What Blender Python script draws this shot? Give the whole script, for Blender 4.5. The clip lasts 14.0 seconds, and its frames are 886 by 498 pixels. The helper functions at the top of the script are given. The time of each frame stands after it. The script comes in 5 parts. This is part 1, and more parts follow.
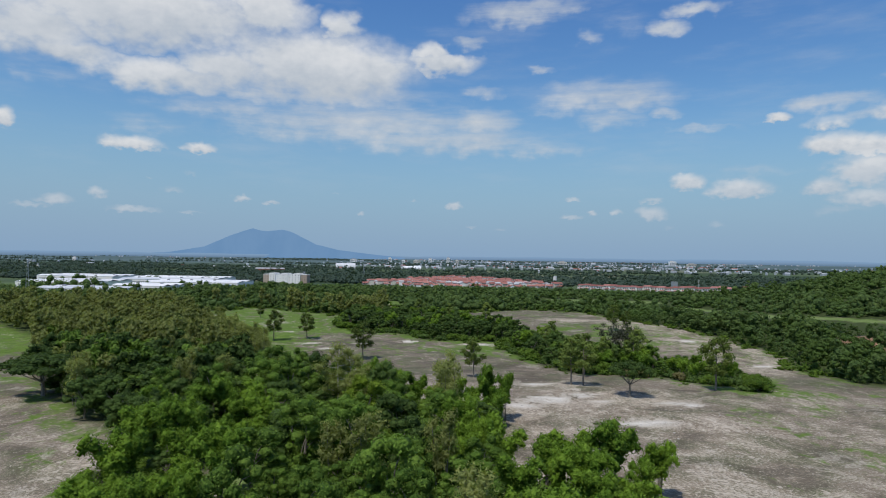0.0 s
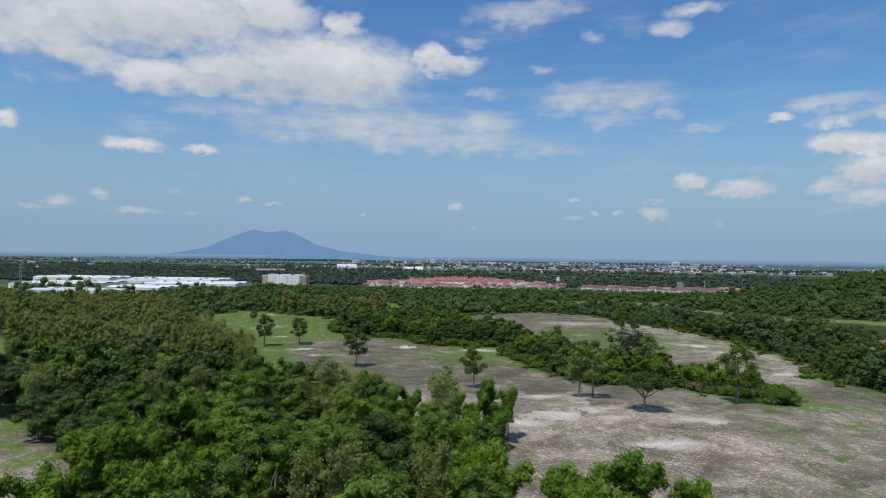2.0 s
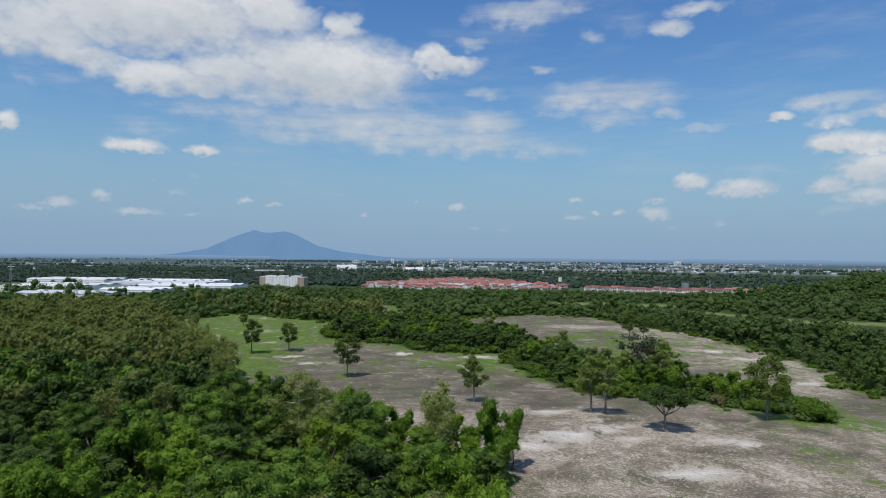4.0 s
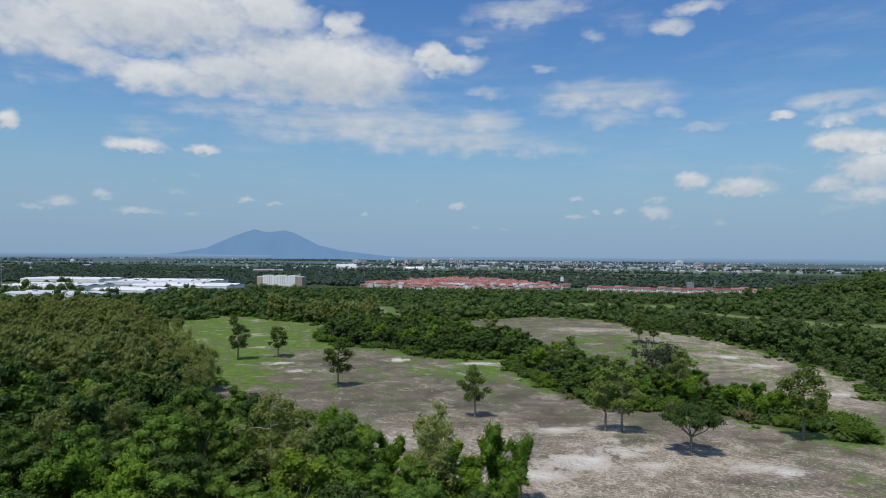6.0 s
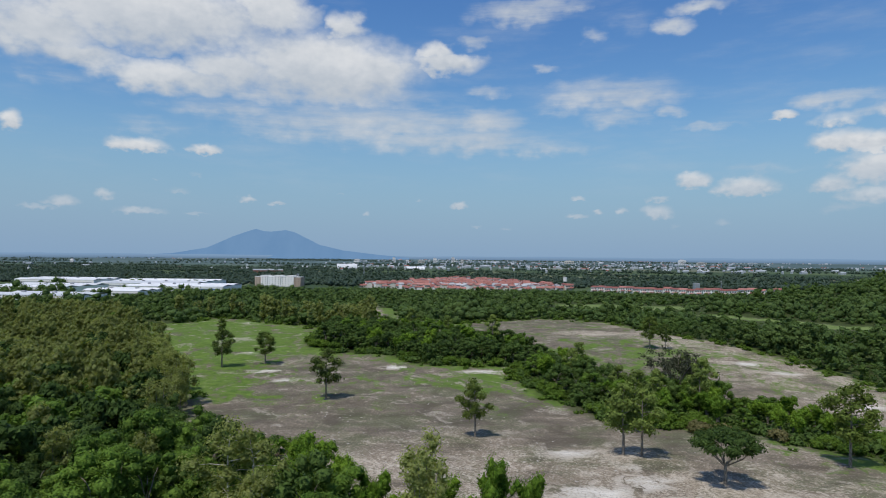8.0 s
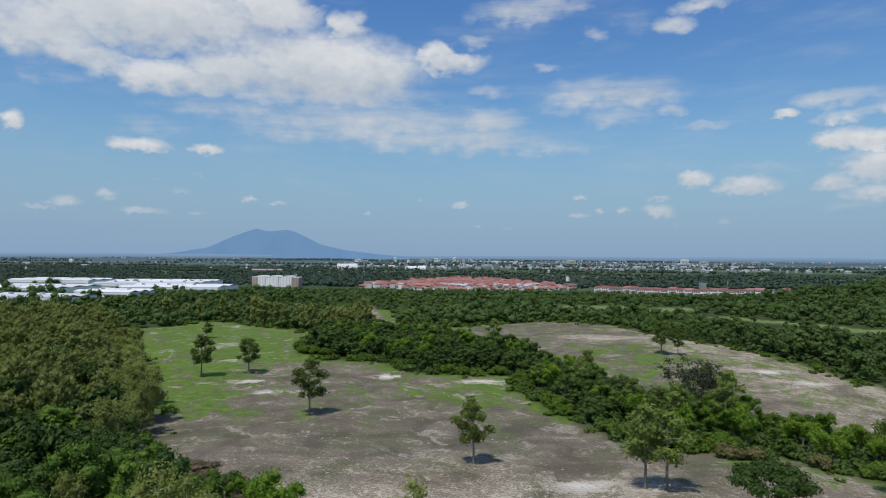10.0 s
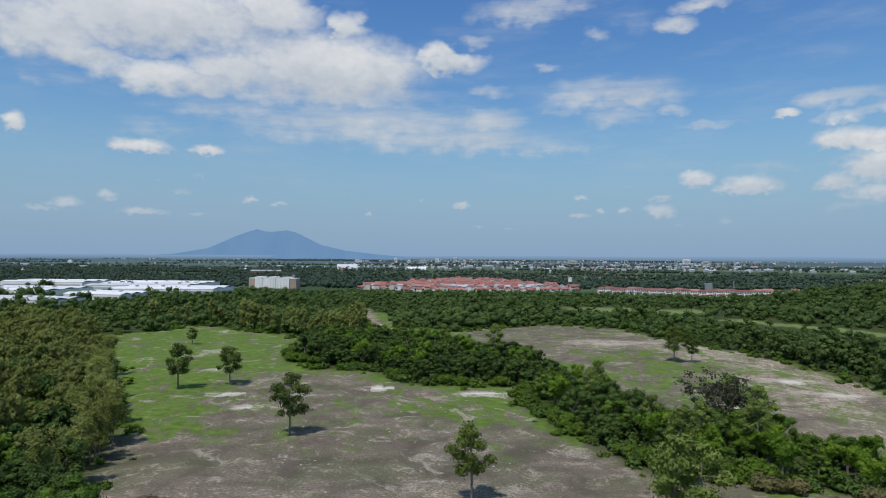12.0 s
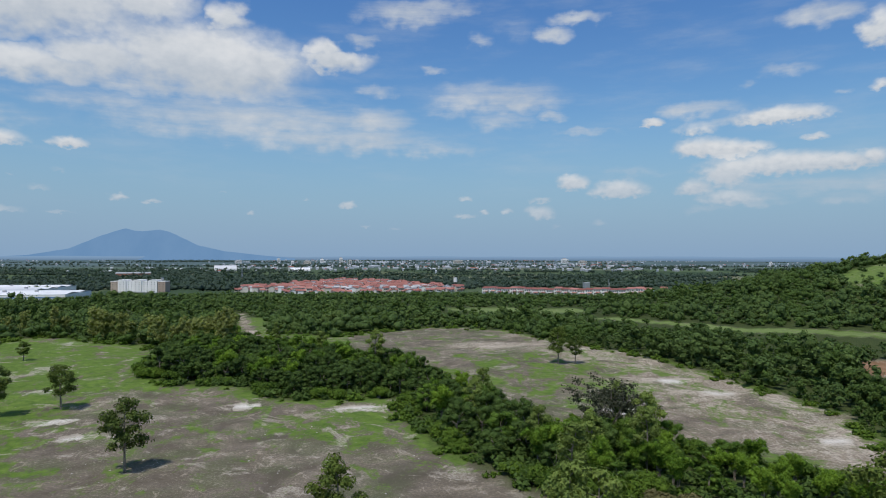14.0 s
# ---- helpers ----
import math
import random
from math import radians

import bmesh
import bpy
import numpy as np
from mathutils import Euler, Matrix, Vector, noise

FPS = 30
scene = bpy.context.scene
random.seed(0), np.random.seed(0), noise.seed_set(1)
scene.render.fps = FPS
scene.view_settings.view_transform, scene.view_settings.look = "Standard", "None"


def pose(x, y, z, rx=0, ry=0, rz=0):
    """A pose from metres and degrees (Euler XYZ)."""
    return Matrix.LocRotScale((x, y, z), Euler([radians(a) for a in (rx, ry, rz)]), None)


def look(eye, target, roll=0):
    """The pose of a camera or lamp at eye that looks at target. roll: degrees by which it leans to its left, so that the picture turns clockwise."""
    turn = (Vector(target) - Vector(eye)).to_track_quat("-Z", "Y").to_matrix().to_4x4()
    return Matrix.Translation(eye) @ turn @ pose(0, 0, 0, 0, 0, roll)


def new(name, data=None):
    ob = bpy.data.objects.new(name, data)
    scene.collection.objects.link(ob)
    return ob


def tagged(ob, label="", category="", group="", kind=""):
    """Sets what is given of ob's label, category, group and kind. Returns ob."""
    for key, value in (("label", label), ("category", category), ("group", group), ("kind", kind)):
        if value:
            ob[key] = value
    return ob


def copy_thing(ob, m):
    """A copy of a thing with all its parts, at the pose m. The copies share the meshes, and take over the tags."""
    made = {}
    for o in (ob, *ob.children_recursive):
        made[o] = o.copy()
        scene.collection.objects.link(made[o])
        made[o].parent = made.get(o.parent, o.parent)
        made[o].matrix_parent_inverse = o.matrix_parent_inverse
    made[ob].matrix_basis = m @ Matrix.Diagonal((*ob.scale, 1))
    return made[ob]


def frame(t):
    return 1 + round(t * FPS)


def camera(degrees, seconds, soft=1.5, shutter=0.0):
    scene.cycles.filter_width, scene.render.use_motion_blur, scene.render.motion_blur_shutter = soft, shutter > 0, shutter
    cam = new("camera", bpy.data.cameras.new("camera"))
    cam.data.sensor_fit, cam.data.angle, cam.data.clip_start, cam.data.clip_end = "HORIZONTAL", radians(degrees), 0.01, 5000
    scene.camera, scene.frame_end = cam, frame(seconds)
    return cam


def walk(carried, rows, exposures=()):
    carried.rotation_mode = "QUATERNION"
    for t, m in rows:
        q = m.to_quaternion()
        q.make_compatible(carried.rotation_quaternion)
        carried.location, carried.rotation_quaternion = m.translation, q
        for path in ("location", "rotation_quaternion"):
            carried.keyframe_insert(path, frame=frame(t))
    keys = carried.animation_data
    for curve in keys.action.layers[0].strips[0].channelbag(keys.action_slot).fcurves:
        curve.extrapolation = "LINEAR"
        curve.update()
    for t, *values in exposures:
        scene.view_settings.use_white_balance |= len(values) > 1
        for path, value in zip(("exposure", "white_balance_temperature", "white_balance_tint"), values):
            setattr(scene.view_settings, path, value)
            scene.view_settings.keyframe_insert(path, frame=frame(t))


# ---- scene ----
cam = camera(69.6, 14.0, soft=1.0)
PATH = [
    (0, (-2.647, 5.381, 32.162), (-2.683, 7.38, 32.187), 0.8),
    (0.5, (-2.43, 8.074, 32.168), (-2.468, 10.074, 32.194), 0.8),
    (1, (-2.202, 11.049, 32.22), (-2.242, 13.048, 32.246), 0.8),
    (1.5, (-1.944, 14.362, 32.277), (-1.986, 16.361, 32.304), 0.7),
    (2, (-1.686, 17.97, 32.338), (-1.729, 19.97, 32.365), 0.7),
    (2.5, (-1.492, 21.666, 32.394), (-1.536, 23.665, 32.421), 0.7),
    (3, (-1.217, 25.236, 32.442), (-1.262, 27.236, 32.47), 0.6),
    (5.5, (-0.927, 42.259, 32.813), (-0.973, 44.259, 32.839), 0.5),
    (6, (-0.749, 45.791, 32.872), (-0.797, 47.791, 32.897), 0.5),
    (6.5, (-0.531, 49.362, 32.922), (-0.581, 51.361, 32.947), 0.4),
    (7, (-0.404, 52.917, 32.961), (-0.454, 54.916, 32.985), 0.5),
    (7.5, (-0.243, 56.439, 32.991), (-0.294, 58.438, 33.015), 0.5),
    (8, (-0.127, 60.0, 33.003), (-0.18, 62.0, 33.027), 0.5),
    (10.5, (0.979, 78.258, 33.389), (0.921, 80.257, 33.411), 0.4),
    (11, (1.119, 81.853, 33.479), (1.061, 83.852, 33.502), 0.4),
    (11.5, (1.318, 85.423, 33.553), (1.258, 87.422, 33.575), 0.4),
    (12, (1.526, 88.92, 33.585), (1.465, 90.919, 33.608), 0.3),
    (12.2, (1.727, 90.25, 33.597), (1.665, 92.249, 33.621), 0.3),
    (12.3, (1.827, 90.915, 33.604), (1.774, 92.914, 33.628), 0.3),
    (12.4, (1.928, 91.58, 33.61), (1.912, 93.58, 33.634), 0.3),
    (12.5, (2.028, 92.245, 33.616), (2.069, 94.245, 33.641), 0.3),
    (12.6, (2.131, 92.894, 33.624), (2.237, 94.891, 33.649), 0.28),
    (12.7, (2.234, 93.543, 33.631), (2.405, 95.536, 33.657), 0.26),
    (12.8, (2.336, 94.192, 33.639), (2.559, 96.18, 33.664), 0.24),
    (12.9, (2.439, 94.841, 33.646), (2.695, 96.825, 33.672), 0.22),
    (13, (2.542, 95.49, 33.654), (2.821, 97.47, 33.68), 0.2),
    (13.2, (2.821, 96.769, 33.674), (3.111, 98.748, 33.7), 0.2),
    (13.5, (3.239, 98.687, 33.704), (3.535, 100.665, 33.729), 0.2),
    (14, (4.121, 101.952, 33.768), (4.413, 103.93, 33.793), 0.1),
]
walk(cam, [(t, look(eye, target, roll)) for t, eye, target, roll in PATH])

# ---- world and sun ----
SUN_FROM = Vector((-0.24, -0.37, 0.90)).normalized()
BANKS = [
    (-26.7, 19.1, 12.4, 3.1, 1), (-34.1, 16.7, 4.7, 2.5, 0.9), (-16.8, 20.2, 4, 2.1, 1), (-31.8, 15.3, 4.5, 1.1, 0.8), (-12.5, 16.4, 9.3, 2.8, 1), (-20.1, 15.5, 4.1, 1.6, 0.95),
    (-8, 16.1, 4, 1.9, 1), (-1.4, 17, 3.515, 0.992, 0.95), (-2.1, 17.8, 1.85, 0.96, 0.85), (-10.5, 19.6, 2.1, 1.3, 0.9), (-24.6, 14.4, 6, 1.4, 0.8),
]
SHEETS = [
    (-12.5, 13.8, 13.2, 1.5, 0.7), (-8.6, 11.5, 15, 2.2, 0.78), (-0.5, 10.3, 10.2, 1.5, 0.75), (2.1, 11.8, 4, 1.5, 0.8), (7.1, 9.6, 6.5, 0.8, 0.5), (-26.3, 10.3, 4.2, 1, 0.38),
    (-34.1, 13.5, 4.3, 1, 0.4), (-19.2, 12.3, 7.8, 1.2, 0.6), (13.5, 13.9, 6.4, 1.7, 0.8), (16.3, 13.7, 2.3, 1.3, 0.7), (13.9, 12, 3.3, 1, 0.6), (17.8, 12.4, 1.3, 0.6, 0.7),
    (8.6, 13, 3.5, 1, 0.4), (2.1, 14.5, 2.1, 0.7, 0.65), (7.4, 16.4, 1.6, 0.5, 0.7), (0.9, 18.7, 2.1, 0.7, 0.6), (5, 20.9, 4.5, 1.3, 0.8), (8.2, 21.4, 4.9, 0.8, 0.65),
    (11.9, 18.9, 1.2, 0.7, 0.55),
]
HIGH_SHEETS = [
    (18.7, 19.1, 2, 0.8, 0.9), (20.9, 20.2, 2.6, 0.6, 0.75), (15, 19.8, 2.8, 1.7, 0.28), (20.8, 10.9, 2.8, 0.5, 0.5), (25, 7.2, 3.7, 0.6, 0.4), (30.1, 12.2, 3.4, 0.8, 0.75),
    (32.6, 11, 2.1, 0.5, 0.5), (31.1, 4.2, 4, 0.5, 0.4), (33.3, 13.9, 0.8, 0.5, 0.45),
]
WEST_PUFFS = [
    (-35.8, 9.7, 0.8, 1, 1), (-27.2, 8.7, 2.5, 0.8, 0.9), (-22, 8.7, 1.4, 0.6, 0.9), (-32.4, 4, 1.3, 0.6, 0.75), (-29.5, 4.6, 0.9, 0.6, 0.65), (-34.1, 3.5, 1.8, 0.3, 0.5),
    (-27.1, 3.5, 2.5, 0.4, 0.6), (-22.9, 3.4, 1.5, 0.2, 0.45), (-18.7, 4.7, 0.9, 0.4, 0.9), (-16.1, 4.5, 0.7, 0.2, 0.7), (-22.8, 6.6, 0.8, 0.4, 0.35), (-24.2, 5.2, 1.2, 0.4, 0.4),
    (-25.9, 6.1, 0.5, 0.2, 0.3), (-8.5, 3.7, 0.5, 0.3, 0.7), (-0.1, 4.5, 0.7, 0.5, 1), (-3.8, 5, 0.5, 0.2, 0.4), (-10.6, 5.4, 0.4, 0.2, 0.35),
]
EAST_PUFFS = [
    (19.9, 6.4, 1.6, 0.9, 1), (23.8, 5.7, 2.7, 1, 1), (17.1, 5, 1.1, 0.4, 0.7), (17.1, 3.8, 1.4, 0.9, 0.8), (10.5, 5.2, 0.7, 0.3, 0.6), (10.2, 3.6, 1.4, 0.3, 0.65),
    (11.9, 4, 0.5, 0.3, 0.9), (14.3, 4, 0.6, 0.4, 0.6), (4, 2.5, 0.7, 0.3, 0.4), (1.4, 2.7, 0.8, 0.2, 0.45), (18.2, 2.7, 0.8, 0.4, 0.4), (22.2, 2.9, 0.8, 0.5, 0.4),
    (26.7, 11.3, 0.9, 0.5, 0.9), (30.8, 8.9, 2.7, 1.1, 1), (32.9, 8.5, 2.1, 1.2, 0.9), (30.1, 10.5, 1.9, 0.8, 0.6), (32.2, 6.7, 2.1, 1.6, 1), (30, 5.7, 1.7, 1, 0.8),
    (32.5, 4.8, 2.8, 0.8, 0.7),
]
FAR_EAST_PUFFS = [
    (33.6, 8.8, 2.5, 0.7, 0.9), (36.4, 7.3, 6, 1.2, 1), (33.1, 7.1, 2.5, 1.1, 1), (40.3, 7.2, 3.3, 0.9, 1), (42.4, 7.5, 1.4, 0.8, 0.9), (36.3, 11.1, 4, 0.9, 1),
    (38.8, 9.3, 1.1, 0.4, 0.7), (43, 16.5, 1.4, 1.8, 1), (43, 12.6, 0.9, 0.6, 0.75),
]
FAR_EAST_SHEETS = [
    (37.2, 5.5, 7.8, 1, 0.6), (34.4, 4.6, 3.3, 0.5, 0.6), (36.3, 14.7, 3, 0.6, 0.55), (39.2, 18.3, 3.2, 0.9, 0.85), (41, 12.5, 1.1, 0.3, 0.4), (41, 4.6, 3.3, 0.6, 0.45),
    (43.1, 5.5, 2.1, 1.3, 0.6),
]
EXPOSURE = 0.0


class Nodes:
    """Short hand for node trees."""

    def __init__(self, tree):
        self.tree = tree
        tree.nodes.clear()

    def put(self, value, socket):
        if isinstance(value, bpy.types.NodeSocket):
            self.tree.links.new(value, socket)
        elif value is not None:
            socket.default_value = value

    def add(self, kind):
        return self.tree.nodes.new(kind)

    def math(self, op, a, b=None, c=None, clamp=False):
        node = self.add("ShaderNodeMath")
        node.operation, node.use_clamp = op, clamp
        for value, socket in zip((a, b, c), node.inputs):
            self.put(value, socket)
        return node.outputs[0]

    def vec(self, op, a, b=None):
        node = self.add("ShaderNodeVectorMath")
        node.operation = op
        self.put(a, node.inputs[0])
        self.put(b, node.inputs[1])
        return node.outputs["Value"] if op == "LENGTH" else node.outputs[0]

    def noise(self, where, scale, detail=4.0, rough=0.55, distortion=0.0):
        node = self.add("ShaderNodeTexNoise")
        self.put(where, node.inputs["Vector"])
        for key, value in (("Scale", scale), ("Detail", detail), ("Roughness", rough), ("Distortion", distortion)):
            node.inputs[key].default_value = value
        return node.outputs["Fac"]

    def span(self, value, low, high, out_low=0.0, out_high=1.0, smooth=True):
        node = self.add("ShaderNodeMapRange")
        node.interpolation_type = "SMOOTHSTEP" if smooth else "LINEAR"
        self.put(value, node.inputs[0])
        for socket, number in zip(node.inputs[1:5], (low, high, out_low, out_high)):
            self.put(number, socket)
        return node.outputs[0]

    def mix(self, fac, a, b, blend="MIX"):
        node = self.add("ShaderNodeMix")
        node.data_type, node.blend_type = "RGBA", blend
        self.put(fac, node.inputs[0])
        self.put(a, node.inputs[6])
        self.put(b, node.inputs[7])
        return node.outputs[2]


def make_world():
    world = bpy.data.worlds.new("world")
    scene.world = world
    world.use_nodes = True
    n = Nodes(world.node_tree)
    sky = n.add("ShaderNodeTexSky")
    sky.sky_type, sky.sun_disc = "NISHITA", False
    sky.sun_elevation = math.asin(SUN_FROM.z)
    sky.sun_rotation = math.atan2(SUN_FROM.x, SUN_FROM.y)
    sky.air_density, sky.dust_density, sky.ozone_density = 1.3, 0.6, 2.2
    way = n.add("ShaderNodeTexCoord").outputs["Generated"]
    split = n.add("ShaderNodeSeparateXYZ")
    n.put(way, split.inputs[0])
    az = n.math("MULTIPLY", n.math("ARCTAN2", split.outputs[0], split.outputs[1]), 57.2958)
    el = n.math("MULTIPLY", n.math("ARCSINE", split.outputs[2]), 57.2958)
    both = n.add("ShaderNodeCombineXYZ")
    n.put(az, both.inputs[0])
    n.put(el, both.inputs[1])
    flat = both.outputs[0]
    # ragged edges: the place is pushed about by noise of three sizes
    wide = n.vec("MULTIPLY", flat, (1.0, 1.45, 1.0))
    push = n.math("SUBTRACT", n.noise(wide, 0.16, 5, 0.55), 0.5)
    fine = n.math("SUBTRACT", n.noise(wide, 0.6, 5, 0.45), 0.5)
    curl = n.math("SUBTRACT", n.noise(wide, 1.7, 4, 0.45), 0.5)
    streaks = n.math("SUBTRACT", n.noise(n.vec("MULTIPLY", flat, (0.45, 2.6, 1.0)), 0.5, 6, 0.6), 0.5)

    def shifted(across, up, by, lift):
        node = n.add("ShaderNodeCombineXYZ")
        n.put(n.math("ADD", az, n.math("MULTIPLY", by, across)), node.inputs[0])
        n.put(n.math("ADD", el, n.math("MULTIPLY", lift, up)), node.inputs[1])
        return node.outputs[0]
    far_moved, middle_moved, little_moved = shifted(6.0, 1.8, push, fine), shifted(3.5, 1.9, fine, fine), shifted(1.6, 0.8, fine, curl)

    def heap(rows, where, flat_base=False):
        """Density of a group of clouds, and how high in its cloud a place lies."""
        total = weight = high = None
        for a, e, w, h, d in rows:
            node = n.add("ShaderNodeVectorMath")
            node.operation = "MULTIPLY_ADD"
            n.put(where, node.inputs[0])
            node.inputs[1].default_value, node.inputs[2].default_value = (1 / w, 1 / h, 0), (-a / w, -e / h, 0)
            off = node.outputs[0]
            dot = n.add("ShaderNodeVectorMath")
            dot.operation = "DOT_PRODUCT"
            n.put(off, dot.inputs[0])
            dot.inputs[1].default_value = (0, 1, 0)
            if flat_base:
                off = n.vec("MAXIMUM", off, n.vec("MULTIPLY", off, (-1.0, -1.6, 0.0)))
            one = n.math("MULTIPLY", n.math("SUBTRACT", 1.3, n.vec("LENGTH", off), clamp=True), d)
            total = one if total is None else n.math("MAXIMUM", total, one)
            weight = one if weight is None else n.math("ADD", weight, one)
            high = n.math("MULTIPLY", one, dot.outputs["Value"]) if high is None else n.math("MULTIPLY_ADD", one, dot.outputs["Value"], high)
        return total, n.math("DIVIDE", high, n.math("ADD", weight, 0.02))
    bank, bank_high = heap(BANKS, middle_moved)
    puff, puff_high = heap(WEST_PUFFS + EAST_PUFFS + FAR_EAST_PUFFS, little_moved, True)
    veil, veil_high = heap(SHEETS + HIGH_SHEETS + FAR_EAST_SHEETS, far_moved)
    # clouds go on all round, outside the part that is looked at
    round_about = n.math("MULTIPLY", n.span(n.noise(way, 2.3, 7, 0.6), 0.5, 0.7), n.span(n.math("ABSOLUTE", az), 48, 60))
    high_up = n.math("MULTIPLY", n.span(n.noise(way, 2.6, 7, 0.6), 0.48, 0.7), n.span(el, 24, 30))
    ragged = n.math("ADD", n.math("MULTIPLY", push, 0.8), n.math("MULTIPLY", fine, 0.55))
    billow = n.math("ADD", n.math("MULTIPLY", fine, 0.8), n.math("MULTIPLY", curl, 0.55))
    thick = n.math("MULTIPLY", n.span(n.math("ADD", bank, n.math("ADD", ragged, n.math("MULTIPLY", curl, 0.2))), -0.12, 0.85), 0.93)
    small = n.math("MULTIPLY", n.span(n.math("ADD", puff, n.math("MULTIPLY", billow, 0.9)), 0.05, 0.88), 0.97)
    wisp = n.math("ADD", n.math("MULTIPLY", ragged, 0.9), n.math("MULTIPLY", streaks, 1.0))
    thin = n.math("MULTIPLY", n.span(n.math("ADD", veil, wisp), -0.02, 1.20), 0.90)
    thick = n.math("MULTIPLY", thick, n.span(bank, 0.0, 0.40))
    small = n.math("MULTIPLY", small, n.span(puff, 0.0, 0.35))
    thin = n.math("MULTIPLY", thin, n.span(veil, 0.0, 0.45))
    clear = n.math("MULTIPLY", n.math("SUBTRACT", 1.0, thick), n.math("MULTIPLY", n.math("SUBTRACT", 1.0, small), n.math("SUBTRACT", 1.0, thin)))
    cover = n.math("MAXIMUM", n.math("SUBTRACT", 1.0, clear), n.math("MAXIMUM", round_about, high_up))
    cirrus = n.math("MULTIPLY", n.span(n.noise(n.vec("MULTIPLY", flat, (0.35, 1.6, 1)), 0.25, 6, 0.6), 0.45, 0.85), n.span(el, 2, 9, 0.0, 0.26))
    cover = n.math("MAXIMUM", cover, cirrus)
    cover = n.math("MULTIPLY", cover, n.span(el, 1.0, 9.0, 0.50, 1.0))
    # heads of the clouds are white, their undersides a dull blue-grey
    head = n.math("ADD", n.math("MULTIPLY", bank_high, thick), n.math("MULTIPLY", puff_high, small))
    lit = n.math("ADD", n.math("MULTIPLY", head, 0.60), n.math("ADD", n.math("MULTIPLY", billow, 0.42), n.math("MULTIPLY", push, 0.7)))
    shade = n.span(n.math("ADD", lit, n.math("MULTIPLY", n.math("MAXIMUM", small, thick), 0.20)), -0.35, 0.75)
    cloud = n.mix(shade, (4.7, 5.2, 5.8, 1), (7.5, 7.6, 7.7, 1))
    cloud = n.mix(n.span(el, 2.0, 12.0, 0.30, 0.0), cloud, (3.6, 4.3, 5.4, 1))
    tint = n.mix(n.span(el, 0, 26), (0.70, 0.95, 1.08, 1), (0.46, 0.76, 1.15, 1))
    blue = n.mix(1.0, sky.outputs[0], tint, "MULTIPLY")
    low = n.mix(n.span(el, -0.5, 15.0, 0.92, 0.0), blue, (2.40, 3.68, 5.50, 1))
    final = n.mix(cover, low, cloud)
    back = n.add("ShaderNodeBackground")
    n.put(final, back.inputs[0])
    back.inputs[1].default_value = 0.1
    n.put(back.outputs[0], n.add("ShaderNodeOutputWorld").inputs[0])


make_world()
sun_data = bpy.data.lights.new("sun", "SUN")
sun_data.energy, sun_data.angle, sun_data.color = 3.4, radians(0.55), (1.0, 0.95, 0.88)
sun = new("sun", sun_data)
sun.rotation_euler = SUN_FROM.to_track_quat("Z", "Y").to_euler()
sun.location = (0, 0, 300)
scene.view_settings.exposure = EXPOSURE


# ---- materials ----
def material(name, build):
    m = bpy.data.materials.new(name)
    m.use_nodes = True
    n = Nodes(m.node_tree)
    shader = build(n)
    n.put(shader, n.add("ShaderNodeOutputMaterial").inputs[0])
    return m


def place(n):
    return n.add("ShaderNodeNewGeometry").outputs["Position"]


def principled(n, colour, rough=0.8, metal=0.0, bump=None, strength=0.3, distance=0.02, specular=0.3):
    b = n.add("ShaderNodeBsdfPrincipled")
    n.put(colour, b.inputs["Base Color"])
    n.put(rough, b.inputs["Roughness"])
    n.put(metal, b.inputs["Metallic"])
    n.put(specular, b.inputs["Specular IOR Level"])
    if bump is not None:
        node = n.add("ShaderNodeBump")
        n.put(bump, node.inputs["Height"])
        node.inputs["Strength"].default_value, node.inputs["Distance"].default_value = strength, distance
        n.put(node.outputs[0], b.inputs["Normal"])
    return b.outputs[0]


def foliage(dark, mid, light, patch=0.16, through_leaf=0.24):
    """Leaves: each leaf and each tree has its own green."""
    def build(n):
        island = n.add("ShaderNodeNewGeometry").outputs["Random Per Island"]
        tree = n.noise(n.vec("MULTIPLY", place(n), (1, 1, 0.3)), patch, 3, 0.6)
        own = n.add("ShaderNodeObjectInfo").outputs["Random"]
        c = n.mix(n.span(n.math("ADD", tree, n.math("MULTIPLY", n.math("SUBTRACT", own, 0.5), 0.55)), 0.32, 0.68), dark, mid)
        c = n.mix(n.math("MULTIPLY", n.math("POWER", island, 1.5), 0.50), c, light)
        # shaded gaps in the crown, painted on as near-black mottling
        c = n.mix(n.span(n.noise(place(n), 2.2, 3, 0.7), 0.36, 0.60, 0.22, 0.0), c, (0.010, 0.020, 0.004, 1))
        tuft = n.noise(place(n), 1.3, 3, 0.7)
        c = n.mix(n.math("MULTIPLY", n.span(tuft, 0.48, 0.70), 0.35), c, light)
        d = n.add("ShaderNodeBsdfPrincipled")
        relief = n.add("ShaderNodeBump")
        n.put(tuft, relief.inputs["Height"])
        relief.inputs["Strength"].default_value, relief.inputs["Distance"].default_value = 0.8, 0.7
        n.put(relief.outputs[0], d.inputs["Normal"])
        n.put(c, d.inputs["Base Color"])
        d.inputs["Roughness"].default_value, d.inputs["Specular IOR Level"].default_value = 0.7, 0.12
        t = n.add("ShaderNodeBsdfTranslucent")
        n.put(n.mix(1.0, c, (1.25, 1.3, 0.55, 1), "MULTIPLY"), t.inputs[0])
        m = n.add("ShaderNodeMixShader")
        m.inputs[0].default_value = through_leaf
        n.put(d.outputs[0], m.inputs[1])
        n.put(t.outputs[0], m.inputs[2])
        return m.outputs[0]
    return build


